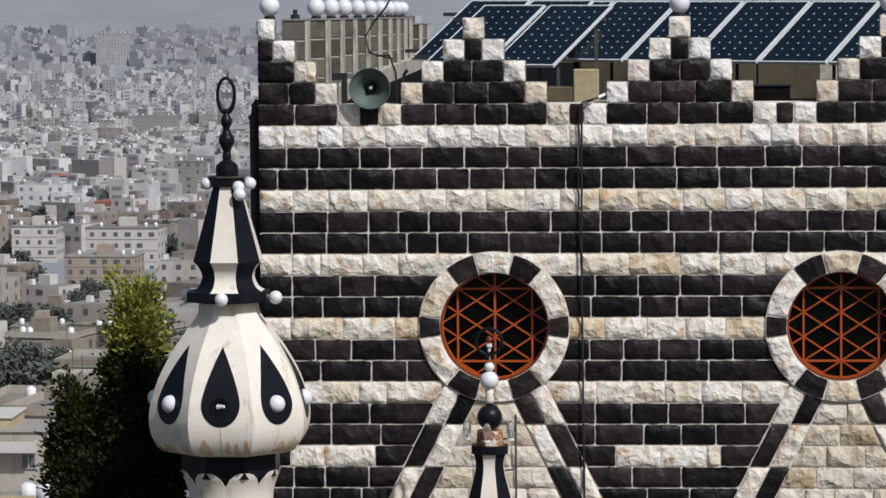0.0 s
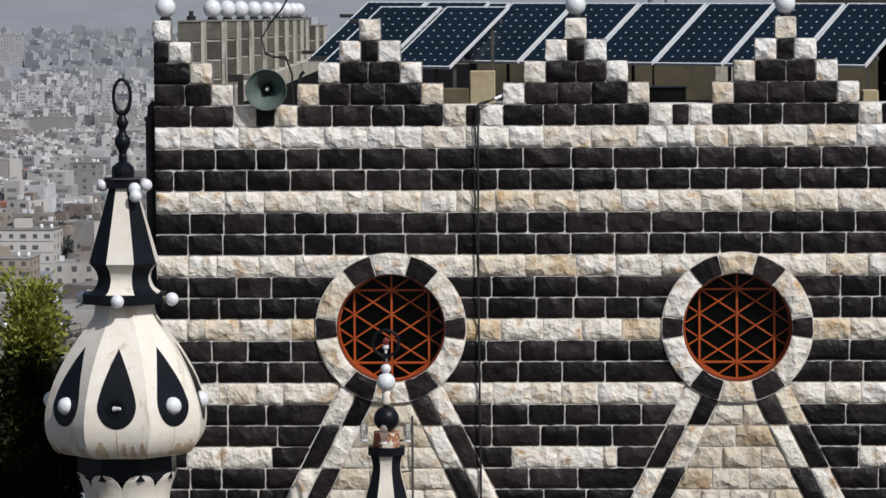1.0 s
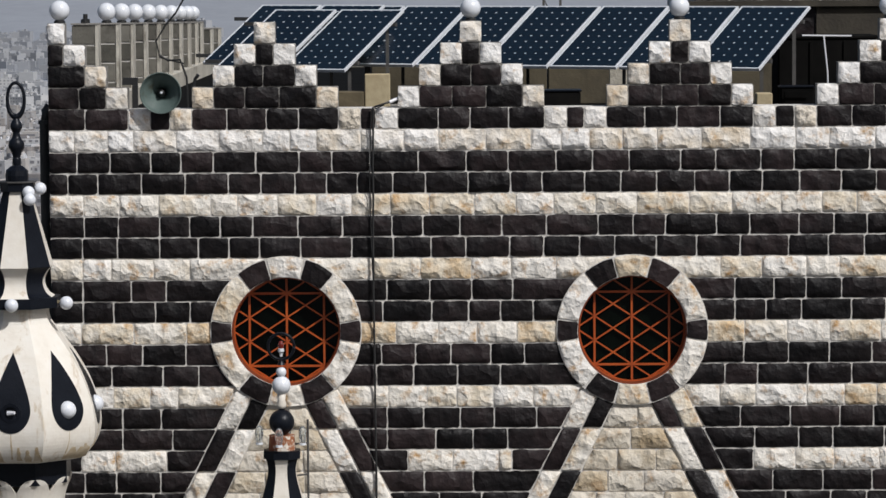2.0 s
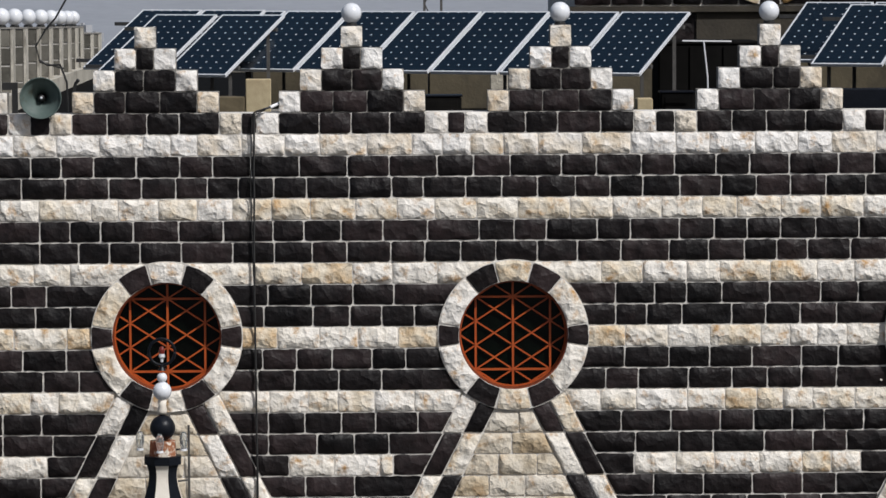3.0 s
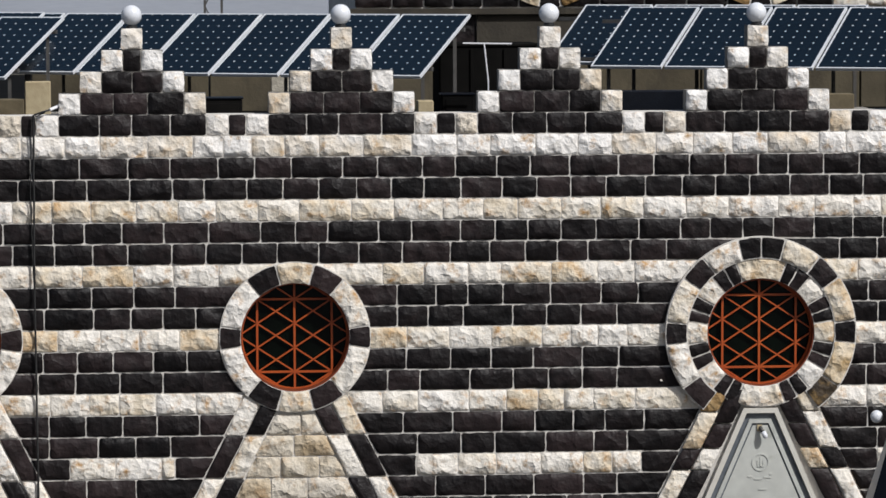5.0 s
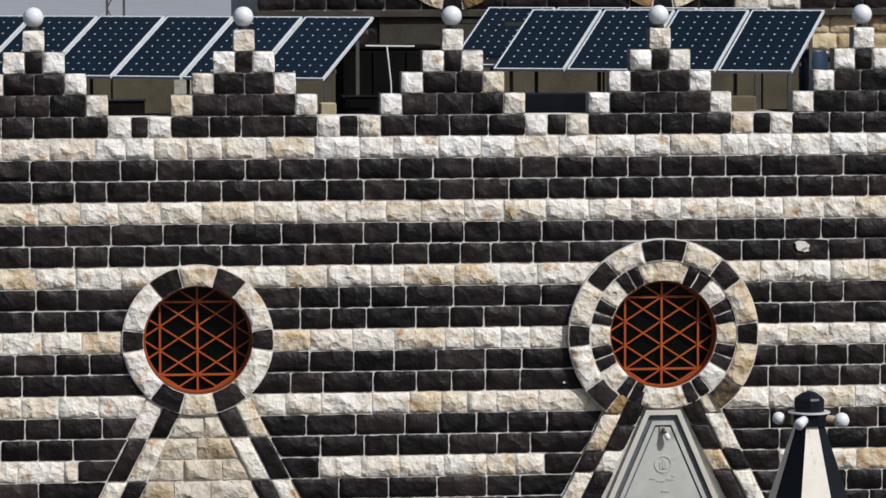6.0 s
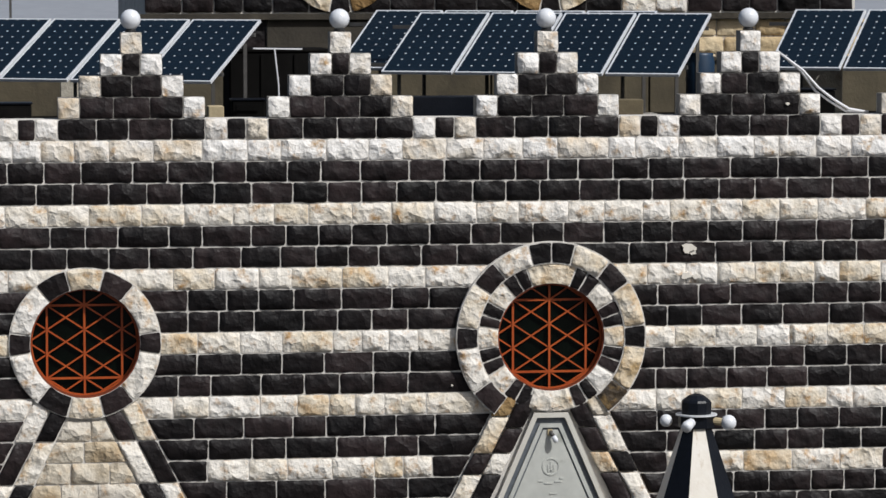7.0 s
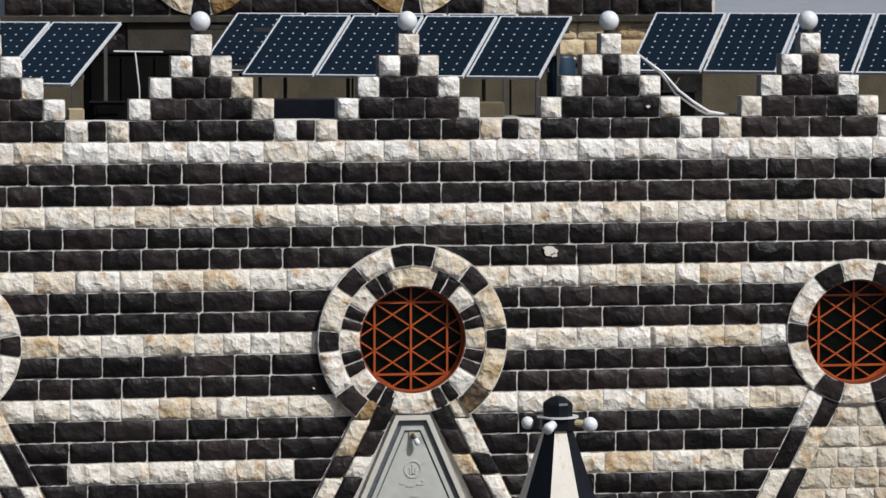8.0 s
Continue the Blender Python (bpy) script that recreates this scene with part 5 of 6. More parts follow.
tagged(gr, "hillside falling to a valley and rising to far hills, haze put into its bluish grey", "ground", kind="structure")

crng = random.Random(21)


def box_data(cx, cy, z0, z1, w, d, turn):
    c, s = math.cos(turn), math.sin(turn)
    pts = [(cx + x * c - y * s, cy + x * s + y * c) for x, y in ((-w / 2, -d / 2), (w / 2, -d / 2), (w / 2, d / 2), (-w / 2, d / 2))]
    v = [(x, y, z0) for x, y in pts] + [(x, y, z1) for x, y in pts]
    f = [(4, 5, 6, 7), (0, 1, 5, 4), (1, 2, 6, 5), (2, 3, 7, 6), (3, 0, 4, 7)]
    return v, f, [False] * 5


def opening_data(cx, cy, turn, w, d, face, u, z, ow, oh, plain=False):
    """A window on the front (0) or a side (1, 3) of a turned box, standing a little proud of it."""
    e = 0.06
    if face == 0:
        q = [(u - ow / 2, -d / 2 - e), (u + ow / 2, -d / 2 - e), (u + ow / 2, -d / 2 + e), (u - ow / 2, -d / 2 + e)]
    else:
        sx = 1 if face == 1 else -1
        q = [(sx * (w / 2 + e), u - ow / 2), (sx * (w / 2 + e), u + ow / 2), (sx * (w / 2 - e), u + ow / 2), (sx * (w / 2 - e), u - ow / 2)]
    c, s = math.cos(turn), math.sin(turn)
    pts = [(cx + x * c - y * s, cy + x * s + y * c) for x, y in q]
    v = [(x, y, z) for x, y in pts] + [(x, y, z + oh) for x, y in pts]
    if plain:
        return [v[0], v[1], v[5], v[4]], [(0, 1, 2, 3)], [False]
    return v, [(0, 1, 5, 4), (1, 2, 6, 5), (2, 3, 7, 6), (3, 0, 4, 7), (4, 5, 6, 7), (0, 3, 2, 1)], [False] * 6


dim, hazy, far, mid = Heap(), Heap(), Heap(), Heap()

# buildings that stand out of the city: x, y, width, top, wall, roof
M_WHITEWALL = surface("pale_wall", [(0.3, (0.46, 0.44, 0.41)), (0.7, (0.58, 0.56, 0.53))], 0.9, grain=0.6, spec=0.1)
M_TANWALL = surface("tan_wall", [(0.3, (0.30, 0.255, 0.205)), (0.7, (0.38, 0.33, 0.275))], 0.9, grain=0.6, spec=0.1)
M_GREYWALL = surface("grey_wall", [(0.3, (0.24, 0.23, 0.225)), (0.7, (0.30, 0.29, 0.285))], 0.9, grain=0.6, spec=0.1)
# distance haze put into the wall colour
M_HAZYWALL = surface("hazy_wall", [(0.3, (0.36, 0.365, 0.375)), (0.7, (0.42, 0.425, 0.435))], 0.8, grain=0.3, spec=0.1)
LANDMARKS = [(-134.6, 703, 11, -63.4, M_TANWALL, M_ROOFTOP, "beige stone house among the trees"), (-172, 1060, 22, -69.3, M_WHITEWALL, M_ROOFTOP, "large cream apartment building with small dark windows"), (-166, 980, 20, -71.4, M_TANWALL, M_ROOFTOP, "long low tan building with a flat roof"),
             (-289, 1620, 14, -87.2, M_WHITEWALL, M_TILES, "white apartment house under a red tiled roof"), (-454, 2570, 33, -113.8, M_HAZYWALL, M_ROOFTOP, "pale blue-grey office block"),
             (-487, 2590, 26, -116.2, M_GREYWALL, M_ROOFTOP, "dark grey block with a flat roof"), (-214, 1510, 12, -74.4, M_GREYWALL, M_ROOFTOP, "tall grey-brown apartment block"),
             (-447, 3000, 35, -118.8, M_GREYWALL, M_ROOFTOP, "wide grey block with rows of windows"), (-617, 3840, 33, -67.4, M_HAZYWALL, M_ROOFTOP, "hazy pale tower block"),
             (-351, 1970, 19, -95.6, M_TANWALL, M_ROOFTOP, "tan flat-roofed apartment house below the hills"), (-262, 1680, 11, -87.5, M_TANWALL, M_TILES, "small tan house under a red roof"),
             (-186, 1370, 11, -74.6, M_WHITEWALL, M_ROOFTOP, "tall pale apartment block"), (-203, 1080, 14, -70.3, M_WHITEWALL, M_ROOFTOP, "pale flat-roofed apartment house")]


def taken(x, y):
    """Whether a site would stand in or just before one of those buildings."""
    return any(ly - max(110, 0.05 * ly) < y < ly + w * 0.7 and abs(x - lx * (y - EYE_Y) / (ly - EYE_Y)) < w / 2 + 7 for lx, ly, w, *_ in LANDMARKS)



def far_house(x, y, dist):
    if taken(x, y):
        return
    z = land(x, y)
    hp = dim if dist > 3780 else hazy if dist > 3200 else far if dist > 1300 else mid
    w, d = (crng.uniform(8, 15), crng.uniform(8, 13)) if dist < 1300 else (crng.uniform(8, 19), crng.uniform(8, 13))
    storeys = crng.choice((2, 2, 3, 3, 3, 4, 4, 5)) if dist > 800 else crng.choice((2, 2, 3, 4))
    if crng.random() < 0.04:
        w, storeys = crng.uniform(18, 26), crng.choice((4, 5, 6))
    turn = crng.choice((-0.62, -0.45, -0.3, -0.16)) + crng.uniform(-0.1, 0.1)
    h = storeys * 3.1
    hp.add(box_data(x, y, z - 5, z + h, w, d, turn), 0)
    hp.add(box_data(x, y, z + h + 0.02, z + h + 0.10, w - 0.8, d - 0.8, turn), 1)
    if dist < 1300 and crng.random() < 0.05:
        hp.add(box_data(x, y, z + h + 0.11, z + h + 1.6, w + 0.3, d + 0.3, turn), 3)
    else:
        ox = crng.uniform(-0.25, 0.25) * w
        hp.add(box_data(x + ox, y, z + h + 0.1, z + h + 2.4, 3.4, 3.2, turn), 0)
        for _ in range(2 if dist < 1300 else 1):
            hp.add(box_data(x + crng.uniform(-0.4, 0.4) * w, y + crng.uniform(-0.3, 0.3) * d, z + h + 0.1, z + h + 1.4, 1.2, 1.2, turn), 4)
    if 1300 < dist < 3700:
        # a wing of another height, and clutter on the roof
        if crng.random() < 0.75:
            ww, wh = w * crng.uniform(0.35, 0.6), h * crng.uniform(0.5, 1.3)
            sx = crng.choice((-1, 1)) * w * 0.4
            hp.add(box_data(x + sx, y - d * 0.35, z - 5, z + wh, ww, d * 0.7, turn), 0)
            for st in range(max(1, int(wh / 3.1))):
                hp.add(opening_data(x + sx, y - d * 0.35, turn, ww, d * 0.7, 0, 0.0, z + st * 3.1 + 0.9, ww * 0.62, 1.3, True), 2)
        for _ in range(3):
            hp.add(box_data(x + crng.uniform(-0.45, 0.45) * w, y - crng.uniform(0.1, 0.45) * d, z + h + 0.1, z + h + crng.uniform(0.8, 1.8), crng.uniform(0.9, 2.6), 1.2, turn), crng.choice((0, 2, 4)))
    if dist < 3700:
        cols = max(2, int(w / 3.4))
        for st in range(storeys):
            if crng.random() < 0.1:
                continue
            for c in range(cols):
                if crng.random() < 0.15:
                    continue
                hp.add(opening_data(x, y, turn, w, d, 0, (c + 0.5) * w / cols - w / 2, z + st * 3.1 + 1.0, crng.choice((1.1, 1.3, 2.0)), 1.3, dist > 1300), 2)
            if dist < 1300:
                face = 1 if turn < 0 else 3
                for c in range(2):
                    hp.add(opening_data(x, y, turn, w, d, face, (c + 0.5) * d / 2 - d / 2, z + st * 3.1 + 1.0, 1.1, 1.3), 2)


near_sites = [(-52.0, 330.0)]
dist = 350.0
while dist < 4280:
    step = 15 + dist * 0.004
    az = -17.0
    while az < -4.0:
        a = radians(az + crng.uniform(-0.1, 0.1))
        dd = dist + crng.uniform(-0.4, 0.4) * step
        x, y = dd * math.sin(a), EYE_Y + dd * math.cos(a)
        if crng.random() < (0.44 if dd < 1300 else 0.62 if dd < 2100 else 0.80 if noise.noise(Vector((x / 120, y / 120, 9))) > -0.28 else 0.25):
            if taken(x, y):
                pass
            elif dd < 760 and -12.5 < az < -5.5 and len(near_sites) < 40:
                near_sites.append((x, y))
            else:
                far_house(x, y, dd)
        az += math.degrees((15 if dist < 1300 else 13) / dist)
    dist += step
# a thinner spread of houses over the rest of the slopes
for _ in range(420):
    a, dd = radians(crng.uniform(-4, 40) if crng.random() < 0.7 else crng.uniform(-45, -17)), crng.uniform(600, 4100)
    far_house(dd * math.sin(a), EYE_Y + dd * math.cos(a), max(dd, 1800))
tagged(mid.made("lower_city", [M_CITY, M_ROOFTOP, M_OPENING, M_TILES, M_GLOBE]), "pale flat-roofed houses below the mosque's hill", "city", kind="stuff")
tagged(dim.made("hilltop_city", [M_CITYDIM, M_CITYDIM, M_CITYDIM, M_CITYDIM, M_CITYHAZE]), "houses along the farthest hilltop, dimmed and blued in colour for haze", "city", kind="stuff")
tagged(hazy.made("hillside_city", [M_CITYHAZE, M_CITYHAZE, M_HAZYWINDOW, M_TILES, M_CITYHAZE]), "hazy pale houses covering the farthest hillside", "city", kind="stuff")
tagged(far.made("far_city", [M_CITYFAR, M_CITYFAR, M_HAZYWINDOW, M_TILES, M_HOSE]), "dense flat-roofed houses on the far slopes, paled in colour for haze", "city", kind="stuff")


def house(x, y):
    z = land(x, y)
    w, d = crng.uniform(10, 16), crng.uniform(9, 12)
    st = crng.choice((2, 2, 3, 3, 4))
    h = st * 3.1
    turn = crng.uniform(-0.6, -0.05)
    th = thing("house", "cream flat-roofed stone house with dark windows and roof tanks", "house", (x, y, z), group="houses below the mosque")
    th.rotation_euler = (0, 0, turn)
    part("wall", one_box(-w / 2, w / 2, -d / 2, d / 2, -6, h), M_HOUSE, th)
    part("roof", one_box(-w / 2 - 0.2, w / 2 + 0.2, -d / 2 - 0.2, d / 2 + 0.2, h + 0.002, h + 0.22, 0.05), M_ROOFTOP, th, "flat concrete roof")
    for b_ in ((-w / 2, w / 2, -d / 2, -d / 2 + 0.2), (-w / 2, w / 2, d / 2 - 0.2, d / 2), (-w / 2, -w / 2 + 0.2, -d / 2 + 0.201, d / 2 - 0.201), (w / 2 - 0.2, w / 2, -d / 2 + 0.201, d / 2 - 0.201)):
        part("parapet", one_box(*b_, h + 0.222, h + 1.0), M_HOUSE, th)
    for e in range(1, st):
        part("string_course", one_box(-w / 2 - 0.08, w / 2 + 0.08, -d / 2 - 0.08, -d / 2 - 0.001, e * 3.1 - 0.05, e * 3.1 + 0.2), M_ROOFTOP, th)
    ox = crng.uniform(-0.2, 0.2) * w
    part("stair_head", one_box(ox - 1.8, ox + 1.8, -0.5, 2.6, h + 0.222, h + 3.0), M_HOUSE, th)
    for _ in range(3):
        px = crng.uniform(-0.4, 0.4) * w
        part("water_tank", lathe([(0.5, h + 0.222), (0.55, h + 0.4), (0.55, h + 1.4), (0.2, h + 1.65)], 12, cx=px, cy=crng.uniform(-0.32, 0.1) * d), M_HOSE, th, "white water tank", smooth=True)
    part("aerial", bar(bmesh.new(), (ox, 1, h + 3.0), (ox, 1, h + 5.2), 0.06), M_STEEL, th)
    cols = max(2, int(w / 3.6))
    for s in range(st):
        for c in range(cols):
            if crng.random() < 0.12:
                continue
            u, ow = (c + 0.5) * w / cols - w / 2, crng.choice((1.1, 1.4, 1.9))
            z0 = s * 3.1 + 1.0
            win = part("window", one_box(u - ow / 2, u + ow / 2, -d / 2 - 0.04, -d / 2 + 0.05, z0, z0 + 1.35), M_OPENING, th, "dark window")
            part("sill", one_box(u - ow / 2 - 0.12, u + ow / 2 + 0.12, -d / 2 - 0.16, -d / 2 + 0.05, z0 - 0.14, z0 - 0.002), M_ROOFTOP, win)
        for c in range(2):
            u = (c + 0.5) * d / 2 - d / 2
            part("window", one_box(w / 2 - 0.05, w / 2 + 0.04, u - 0.6, u + 0.6, s * 3.1 + 1.0, s * 3.1 + 2.35), M_OPENING, th, "dark window")
    if crng.random() < 0.5:
        part("balcony", one_box(-w * 0.1, w * 0.32, -d / 2 - 1.3, -d / 2 - 0.09, 3.4, 4.3), M_HOUSE, th)


for x_, y_ in near_sites:
    house(x_, y_)


def balcony_house():
    """The nearest house of the slope: two storeys with a balcony, a walled terrace with water tanks, and a lower flat roof before it."""
    th = thing("house", "cream house with a walled balcony and a tan terrace wall", "house", (-62.0, 280.0, -46.3))
    part("wall", one_box(-5.5, 4.6, 0, 9, 0, 15.9), M_HOUSE, th)
    part("roof", one_box(-5.7, 4.8, -0.2, 9.2, 15.902, 16.05, 0.03), M_ROOFTOP, th, "flat concrete roof")
    part("upper_storey", one_box(-5.5, 0.4, 1.2, 8, 16.052, 17.0), M_BEIGE, th, "yellowish upper wall")
    part("roof_rim", one_box(-5.6, 0.6, 1.0, 8.2, 17.002, 17.2, 0.03), M_WHITEWALL, th)
    part("balcony", one_box(-0.6, 3.0, -1.5, -0.001, 14.2, 14.4, 0.02), M_WHITEWALL, th, "pale balcony slab")
    part("balcony_wall", one_box(-0.6, 3.0, -1.5, -1.35, 14.402, 15.2, 0.02), M_WHITEWALL, th)
    part("balcony_wall", one_box(2.85, 3.0, -1.349, -0.001, 14.402, 15.2, 0.02), M_WHITEWALL, th)
    win = part("window", one_box(1.6, 2.75, -0.05, 0.05, 12.7, 13.85), M_OPENING, th, "dark two-light window")
    part("mullion", one_box(2.14, 2.21, -0.08, -0.051, 12.7, 13.85), M_WHITEWALL, win)
    part("sill", one_box(1.5, 2.85, -0.14, 0.04, 12.58, 12.698), M_ROOFTOP, win)
    part("terrace", one_box(-6, 5.4, -9, -0.002, 0, 10.6), M_ROOFTOP, th, "paved terrace")
    part("terrace_wall", one_box(-0.2, 4.3, -9.2, -9.001, 0, 11.5), M_BEIGE, th, "tan rendered terrace wall")
    part("lower_building", one_box(-7, 3.6, -20, -11, 0, 9.3), M_WHITEWALL, th, "low white building")
    part("lower_roof", one_box(-7.2, 3.8, -20.2, -10.8, 9.302, 9.5, 0.03), M_WHITEWALL, th, "white flat roof")
    for x_, y_, z_, r_ in ((2.9, -4.5, 10.601, 0.75), (4.4, -4.2, 10.601, 0.7), (-0.2, -14.0, 9.501, 0.6), (-1.6, -13.5, 9.501, 0.6), (-1.0, -3.5, 10.601, 0.6)):
        part("water_tank", lathe([(r_ * 0.9, z_), (r_, z_ + 0.1), (r_, z_ + 1.15), (r_ * 0.4, z_ + 1.4)], 16, cx=x_, cy=y_), M_HOSE, th, "white water tank", smooth=True)


balcony_house()


def block(x, y, w, top, wall, roof, label):
    z = land(x, y)
    h, d, turn = max(6.4, top - z), min(14.0, w * 0.75), math.atan2(-x, y - EYE_Y) - 0.22
    st = max(2, round(h / 3.1))
    sh = h / st
    th = thing("apartment_building", label, "building", (x, y, z), group="buildings standing out of the city")
    th.rotation_euler = (0, 0, turn)
    part("wall", one_box(-w / 2, w / 2, -d / 2, d / 2, -8, h), wall, th)
    if roof is M_TILES:
        part("roof", one_box(-w / 2 - 0.4, w / 2 + 0.4, -d / 2 - 0.4, d / 2 + 0.4, h + 0.002, h + 1.1, 0.5), roof, th, "red tiled roof")
    else:
        part("roof", one_box(-w / 2 - 0.2, w / 2 + 0.2, -d / 2 - 0.2, d / 2 + 0.2, h + 0.002, h + 0.4, 0.05), roof, th, "flat concrete roof")
        part("stair_head", one_box(-w * 0.1, w * 0.12, -1, 3, h + 0.402, h + 3.0), wall, th)
        for q in range(3):
            u = (0.3 + 0.07 * q) * w
            part("water_tank", lathe([(0.5, h + 0.402), (0.55, h + 0.6), (0.55, h + 1.5), (0.2, h + 1.7)], 10, cx=u - w * (0.7 if q == 1 else 0), cy=-0.2 * d), M_HOSE, th, "white water tank", smooth=True)
    cols = max(2, int(w / 3.3))
    glass = M_OPENING if y < 2000 else M_HAZYWINDOW
    for s_ in range(st):
        part("floor_band", one_box(-w / 2 - 0.07, w / 2 + 0.07, -d / 2 - 0.07, -d / 2 - 0.001, s_ * sh + 0.02, s_ * sh + 0.22), roof if roof is M_ROOFTOP else wall, th)
        for c in range(cols):
            if crng.random() < 0.15:
                continue
            u, ow = (c + 0.5) * w / cols - w / 2, crng.choice((0.5, 0.65, 0.9))
            part("window", one_box(u - ow, u + ow, -d / 2 - 0.05, -d / 2 + 0.05, s_ * sh + 1.0, s_ * sh + 2.3), glass, th, "dark window")
        for c in range(3):
            u = (c + 0.5) * d / 3 - d / 2
            part("window", one_box(w / 2 - 0.05, w / 2 + 0.05, u - 0.6, u + 0.6, s_ * sh + 1.0, s_ * sh + 2.3), glass, th, "dark window")


for mark in LANDMARKS:
    block(*mark)


def leaf_cloud(blobs, count, size, seed, sprig=1, spread=0.1):
    """Leaves as small bent quads in sprigs, scattered through blobs of (centre, radii)."""
    r = random.Random(seed)
    total = sum(b[1][0] * b[1][1] * b[1][2] for b in blobs) or 1
    v, f = [], []
    for c, rad in blobs:
        n = max(3, int(count / sprig * rad[0] * rad[1] * rad[2] / total))
        for _ in range(n):
            while True:
                p = Vector((r.uniform(-1, 1), r.uniform(-1, 1), r.uniform(-1, 1)))
                if 0.15 < p.length < 1:
                    break
            p = p.normalized() * p.length ** 0.5
            base = Vector((c[0] + p.x * rad[0], c[1] + p.y * rad[1], c[2] + p.z * rad[2]))
            lean = (Vector((p.x, p.y, p.z * 0.6 + 0.7))).normalized()
            for _leaf in range(sprig):
                d = Vector((r.gauss(0, 1), r.gauss(0, 1), r.gauss(0, 1)))
                o = base + d * spread * 0.55 + lean * spread * r.uniform(-0.6, 1.2)
                ax = (d.normalized() * 0.8 + lean * (1.0 if sprig > 1 else 0.0)).normalized()
                sd = ax.cross(Vector((r.uniform(-1, 1), r.uniform(-1, 1), r.uniform(-1, 1))))
                if sd.length < 1e-4:
                    continue
                sd.normalize()
                ln, wd = size * r.uniform(0.7, 1.5), size * r.uniform(0.25, 0.42)
                nrm = ax.cross(sd) * wd * 0.35
                b = len(v)
                v += [tuple(o), tuple(o + ax * ln * 0.5 + sd * wd + nrm), tuple(o + ax * ln), tuple(o + ax * ln * 0.5 - sd * wd + nrm)]
                f += [(b, b + 1, b + 2), (b, b + 2, b + 3)]
    return v, f


def tree(x, y, z0, blobs, leaves, size, seed, name, label, limb=0.05):
    th = thing(name, label, "tree", (x, y, z0))
    top = max(b[0][2] + b[1][2] * 0.5 for b in blobs)
    rt = random.Random(seed)
    path = [(0.12 * math.sin(q), 0.1 * math.cos(q * 1.3), top * q / 8) for q in range(9)]
    part("trunk", tube(path, [0.16 * (1 - q / 8.6) ** 1.3 + 0.01 for q in range(9)], 10), M_BARK, th, smooth=True)
    for c, rad in blobs:
        a = Vector((0, 0, max(0.3, c[2] - 0.9)))
        b = Vector(c)
        mid = a.lerp(b, 0.55) + Vector((0, 0, -0.08))
        part("limb", tube([a, mid, b], [limb, limb * 0.7, limb * 0.3], 6), M_BARK, th)
    # the top takes the sunlit leaf colour, the crown below the shaded one
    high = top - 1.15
    for part_name, keep, mat, lab in (("crown", lambda c: c[2] <= high, M_SHADELEAF, "dark green foliage, shade put into its colour"), ("leafy_top", lambda c: c[2] > high, M_SUNLEAF, "yellow-green foliage, sunlight put into its bright colour")):
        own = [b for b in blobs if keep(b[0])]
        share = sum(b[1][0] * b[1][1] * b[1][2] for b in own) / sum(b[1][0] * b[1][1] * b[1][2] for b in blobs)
        v, f = leaf_cloud(own, leaves * share * (1.0 if mat is M_SHADELEAF else 1.3), size, seed, 18, 0.135)
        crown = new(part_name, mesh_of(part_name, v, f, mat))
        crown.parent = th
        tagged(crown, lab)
    return th


# the tree beside the mosque: a tall leafy top over a broad dark crown
br = random.Random(5)
FOLIAGE = [(0.04, 6.82, 0.40, 0.28), (-0.18, 6.60, 0.27, 0.27), (0.27, 6.47, 0.25, 0.27), (0.0, 6.30, 0.31, 0.27), (-0.18, 5.99, 0.25, 0.22), (0.13, 5.95, 0.35, 0.27),
           (-0.35, 5.77, 0.22, 0.20), (-0.09, 5.51, 0.52, 0.35), (0.35, 5.42, 0.44, 0.40), (-0.57, 5.49, 0.19, 0.18), (-0.13, 4.98, 0.57, 0.40), (0.40, 4.90, 0.52, 0.44),
           (0.0, 4.46, 0.65, 0.44), (-1.10, 5.11, 0.15, 0.22), (-1.05, 4.85, 0.22, 0.22), (-0.92, 4.59, 0.31, 0.26), (-1.18, 4.37, 0.25, 0.26), (-0.70, 4.37, 0.35, 0.31),
           (-1.27, 3.93, 0.31, 0.31), (-0.75, 3.93, 0.52, 0.35), (0.0, 3.93, 0.70, 0.44), (0.48, 4.19, 0.52, 0.44), (-0.40, 3.32, 1.05, 0.44), (-0.30, 2.70, 1.10, 0.50)]
SHAPED = [(x * 0.60 - 0.10, 5.2 + (z - 5.2) * 0.86, rx * 0.60, rz * 0.86) if z > 5.2 else (x, z, rx * 0.92, rz) for x, z, rx, rz in FOLIAGE]
blobs = [((x, 0.12 * math.sin(9 * z), z), (rx, max(0.2, 0.8 * rx), rz)) for x, z, rx, rz in SHAPED]
blobs += [((c[0] + br.uniform(-1.3, 1.3) * r[0], c[1] + br.uniform(-1, 1) * r[1], c[2] + br.uniform(-1.0, 1.15) * r[2]), (0.12, 0.12, 0.16)) for c, r in blobs for _ in range(6) if c[2] > 3.7]
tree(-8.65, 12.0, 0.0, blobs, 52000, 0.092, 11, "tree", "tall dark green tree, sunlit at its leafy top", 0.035)

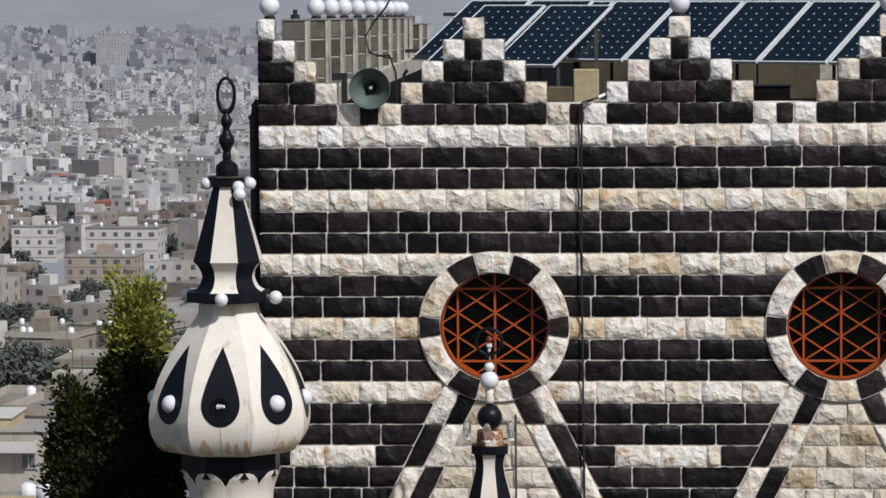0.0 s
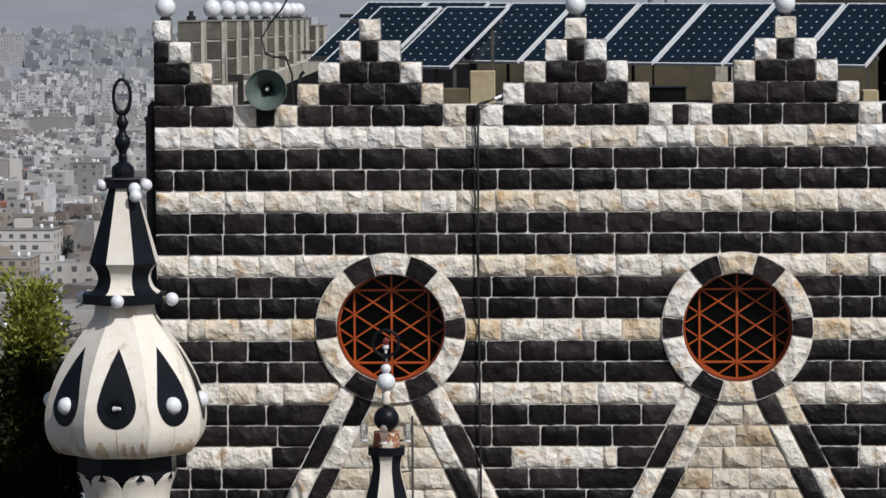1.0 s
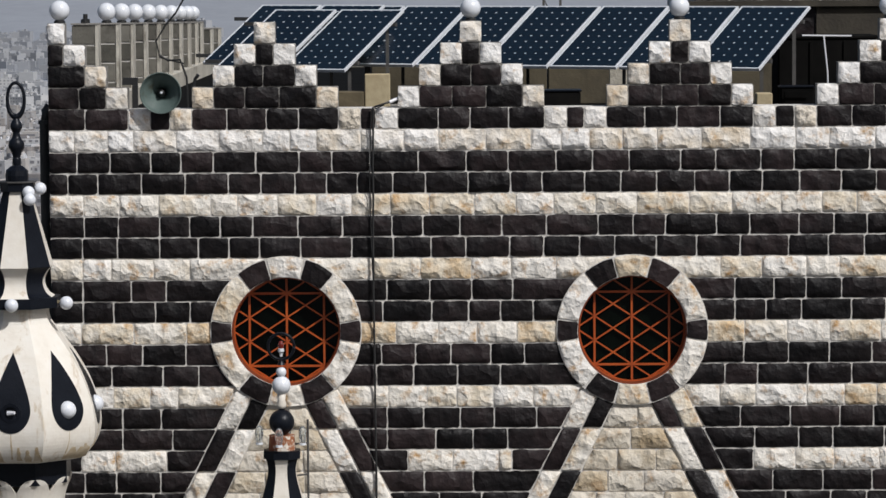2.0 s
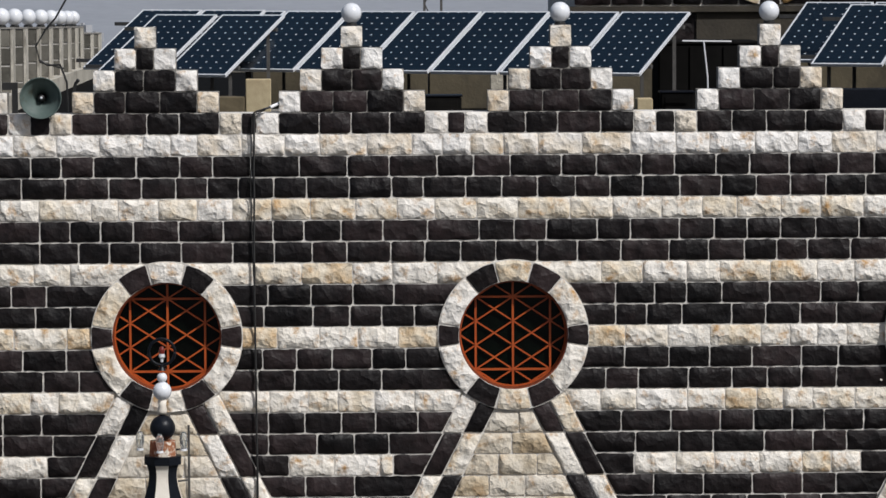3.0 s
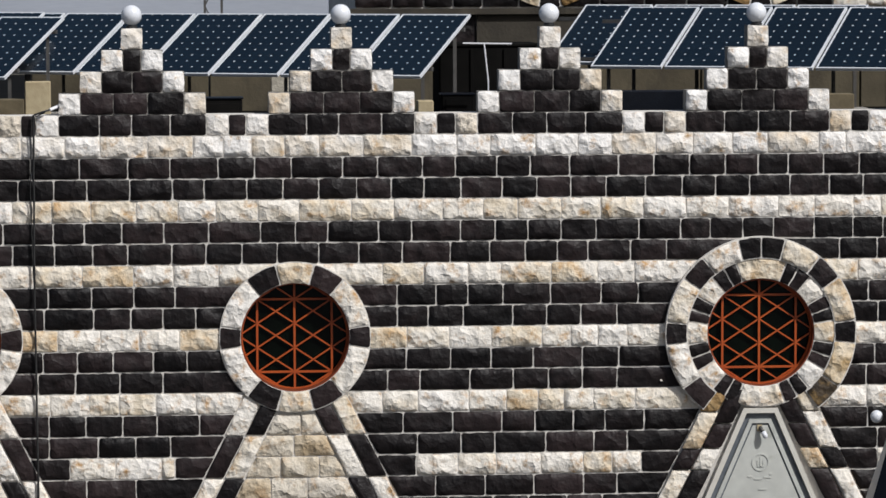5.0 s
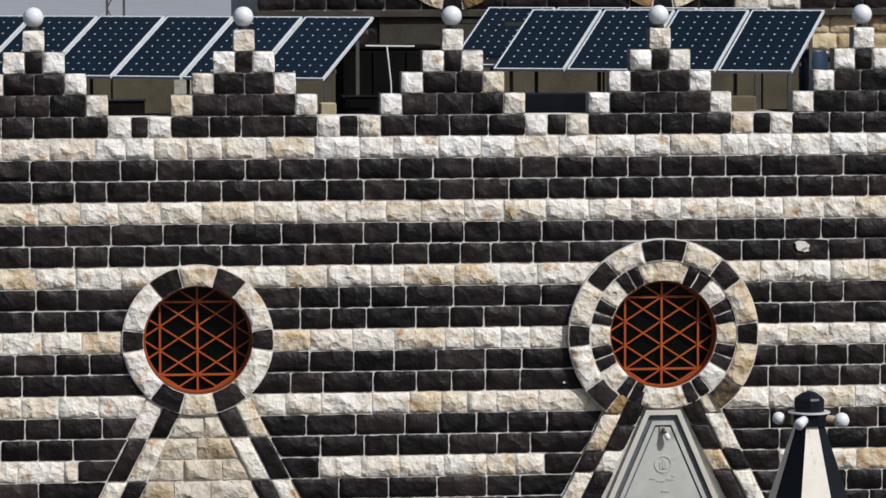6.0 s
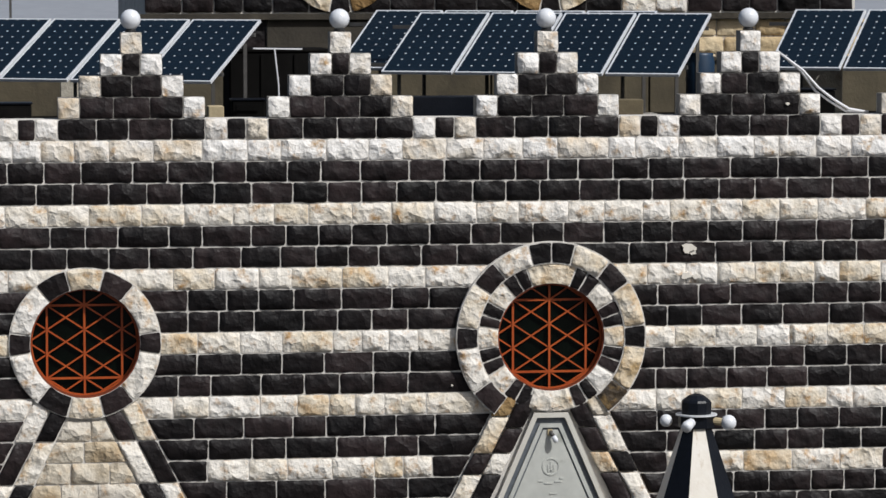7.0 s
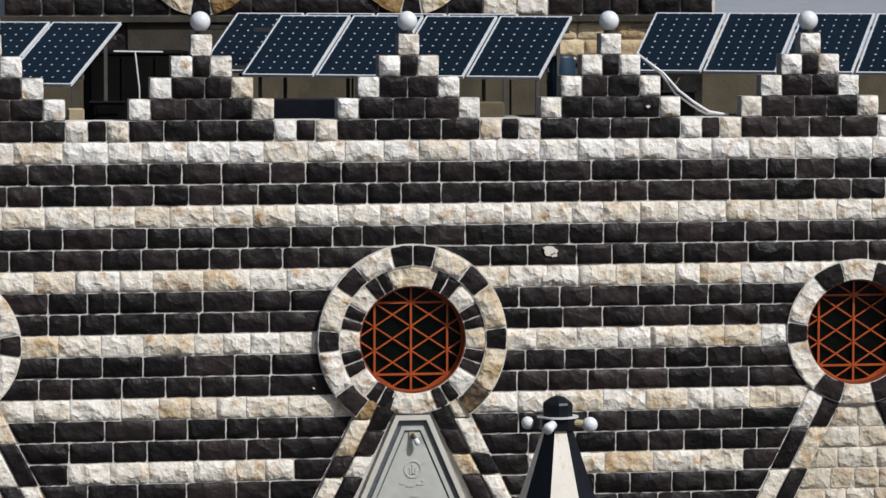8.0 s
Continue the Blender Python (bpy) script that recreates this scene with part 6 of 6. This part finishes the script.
# tree clumps among the houses, thickest on the near slope
fv, ff = [], []
placed = 0
while placed < 760:
    slope = placed < 310
    az = radians(crng.uniform(-12.5, -7.2) if slope else crng.uniform(-14, -5))
    dd = crng.uniform(430, 1250) if slope else 1100 + 1500 * crng.random() ** 1.2
    x, y = dd * math.sin(az), EYE_Y + dd * math.cos(az)
    if noise.noise(Vector((x / 120, y / 120, 9))) > crng.uniform(-0.3, 0.75 if slope else 0.45):
        continue
    if taken(x, y):
        continue
    z, hgt = land(x, y), crng.uniform(6, 11.5)
    tall = crng.random() < 0.3
    wide = (0.8, 1.5) if tall else (1.5, 2.9)
    off = 0.7 if tall else 2.3
    bl = [((x + crng.uniform(-off, off), y + crng.uniform(-off, off), z + hgt * crng.uniform(0.25, 0.9)), (crng.uniform(*wide),) * 2 + (crng.uniform(1.5, 3.2),)) for _ in range(6)]
    v, f = leaf_cloud(bl, 900 if dd < 1300 else 260, 1.1 if dd < 1300 else 1.5, placed)
    b = len(fv)
    fv += v
    ff += [tuple(b + i for i in q) for q in f]
    placed += 1
# a grove between the houses of the near slope
grown = 0
while grown < 170:
    az, dd = radians(crng.uniform(-11.2, -7.8)), crng.uniform(520, 1050)
    x, y = dd * math.sin(az), EYE_Y + dd * math.cos(az)
    if taken(x, y) or any(math.hypot(x - hx, y - hy) < 10 for hx, hy in near_sites) or noise.noise(Vector((x / 26, y / 26, 3))) > 0.12:
        grown += 0.05
        continue
    z, hgt = land(x, y), crng.uniform(7, 12)
    slim = crng.random() < 0.3
    rad = 1.1 if slim else 2.4
    bl = [((x + crng.uniform(-rad, rad) * 0.8, y + crng.uniform(-rad, rad) * 0.8, z + hgt * crng.uniform(0.3, 0.92)), (rad * crng.uniform(0.6, 1.0),) * 2 + (crng.uniform(1.3, 2.4),)) for _ in range(7)]
    v, f = leaf_cloud(bl, 1500, 0.75, 5000 + int(grown * 20))
    b = len(fv)
    fv += v
    ff += [tuple(b + i for i in q) for q in f]
    grown += 1
tagged(new("far_trees", mesh_of("far_trees", fv, ff, M_FARGREEN)), "green trees between the houses, haze put into their greyish colour", "trees", kind="stuff")

# lattice mast beyond the roof
mast = thing("lattice_mast", "thin grey steel lattice mast standing beyond the roof", "mast", (1.95, 60, 0))
zl = land(2.14, 60)
for sx in (-0.24, 0.24):
    for sy in (-0.24, 0.24):
        part("leg", bar(bmesh.new(), (sx, sy, zl - 1), (sx, sy, 16), 0.06), M_STEEL, mast)
for q in range(26):
    z0 = zl + 1.0 * q
    for sy in (-0.24, 0.24):
        s_ = 1 if q % 2 else -1
        part("brace", bar(bmesh.new(), (-0.24 * s_, sy, z0), (0.24 * s_, sy, z0 + 1.0), 0.03), M_STEEL, mast)
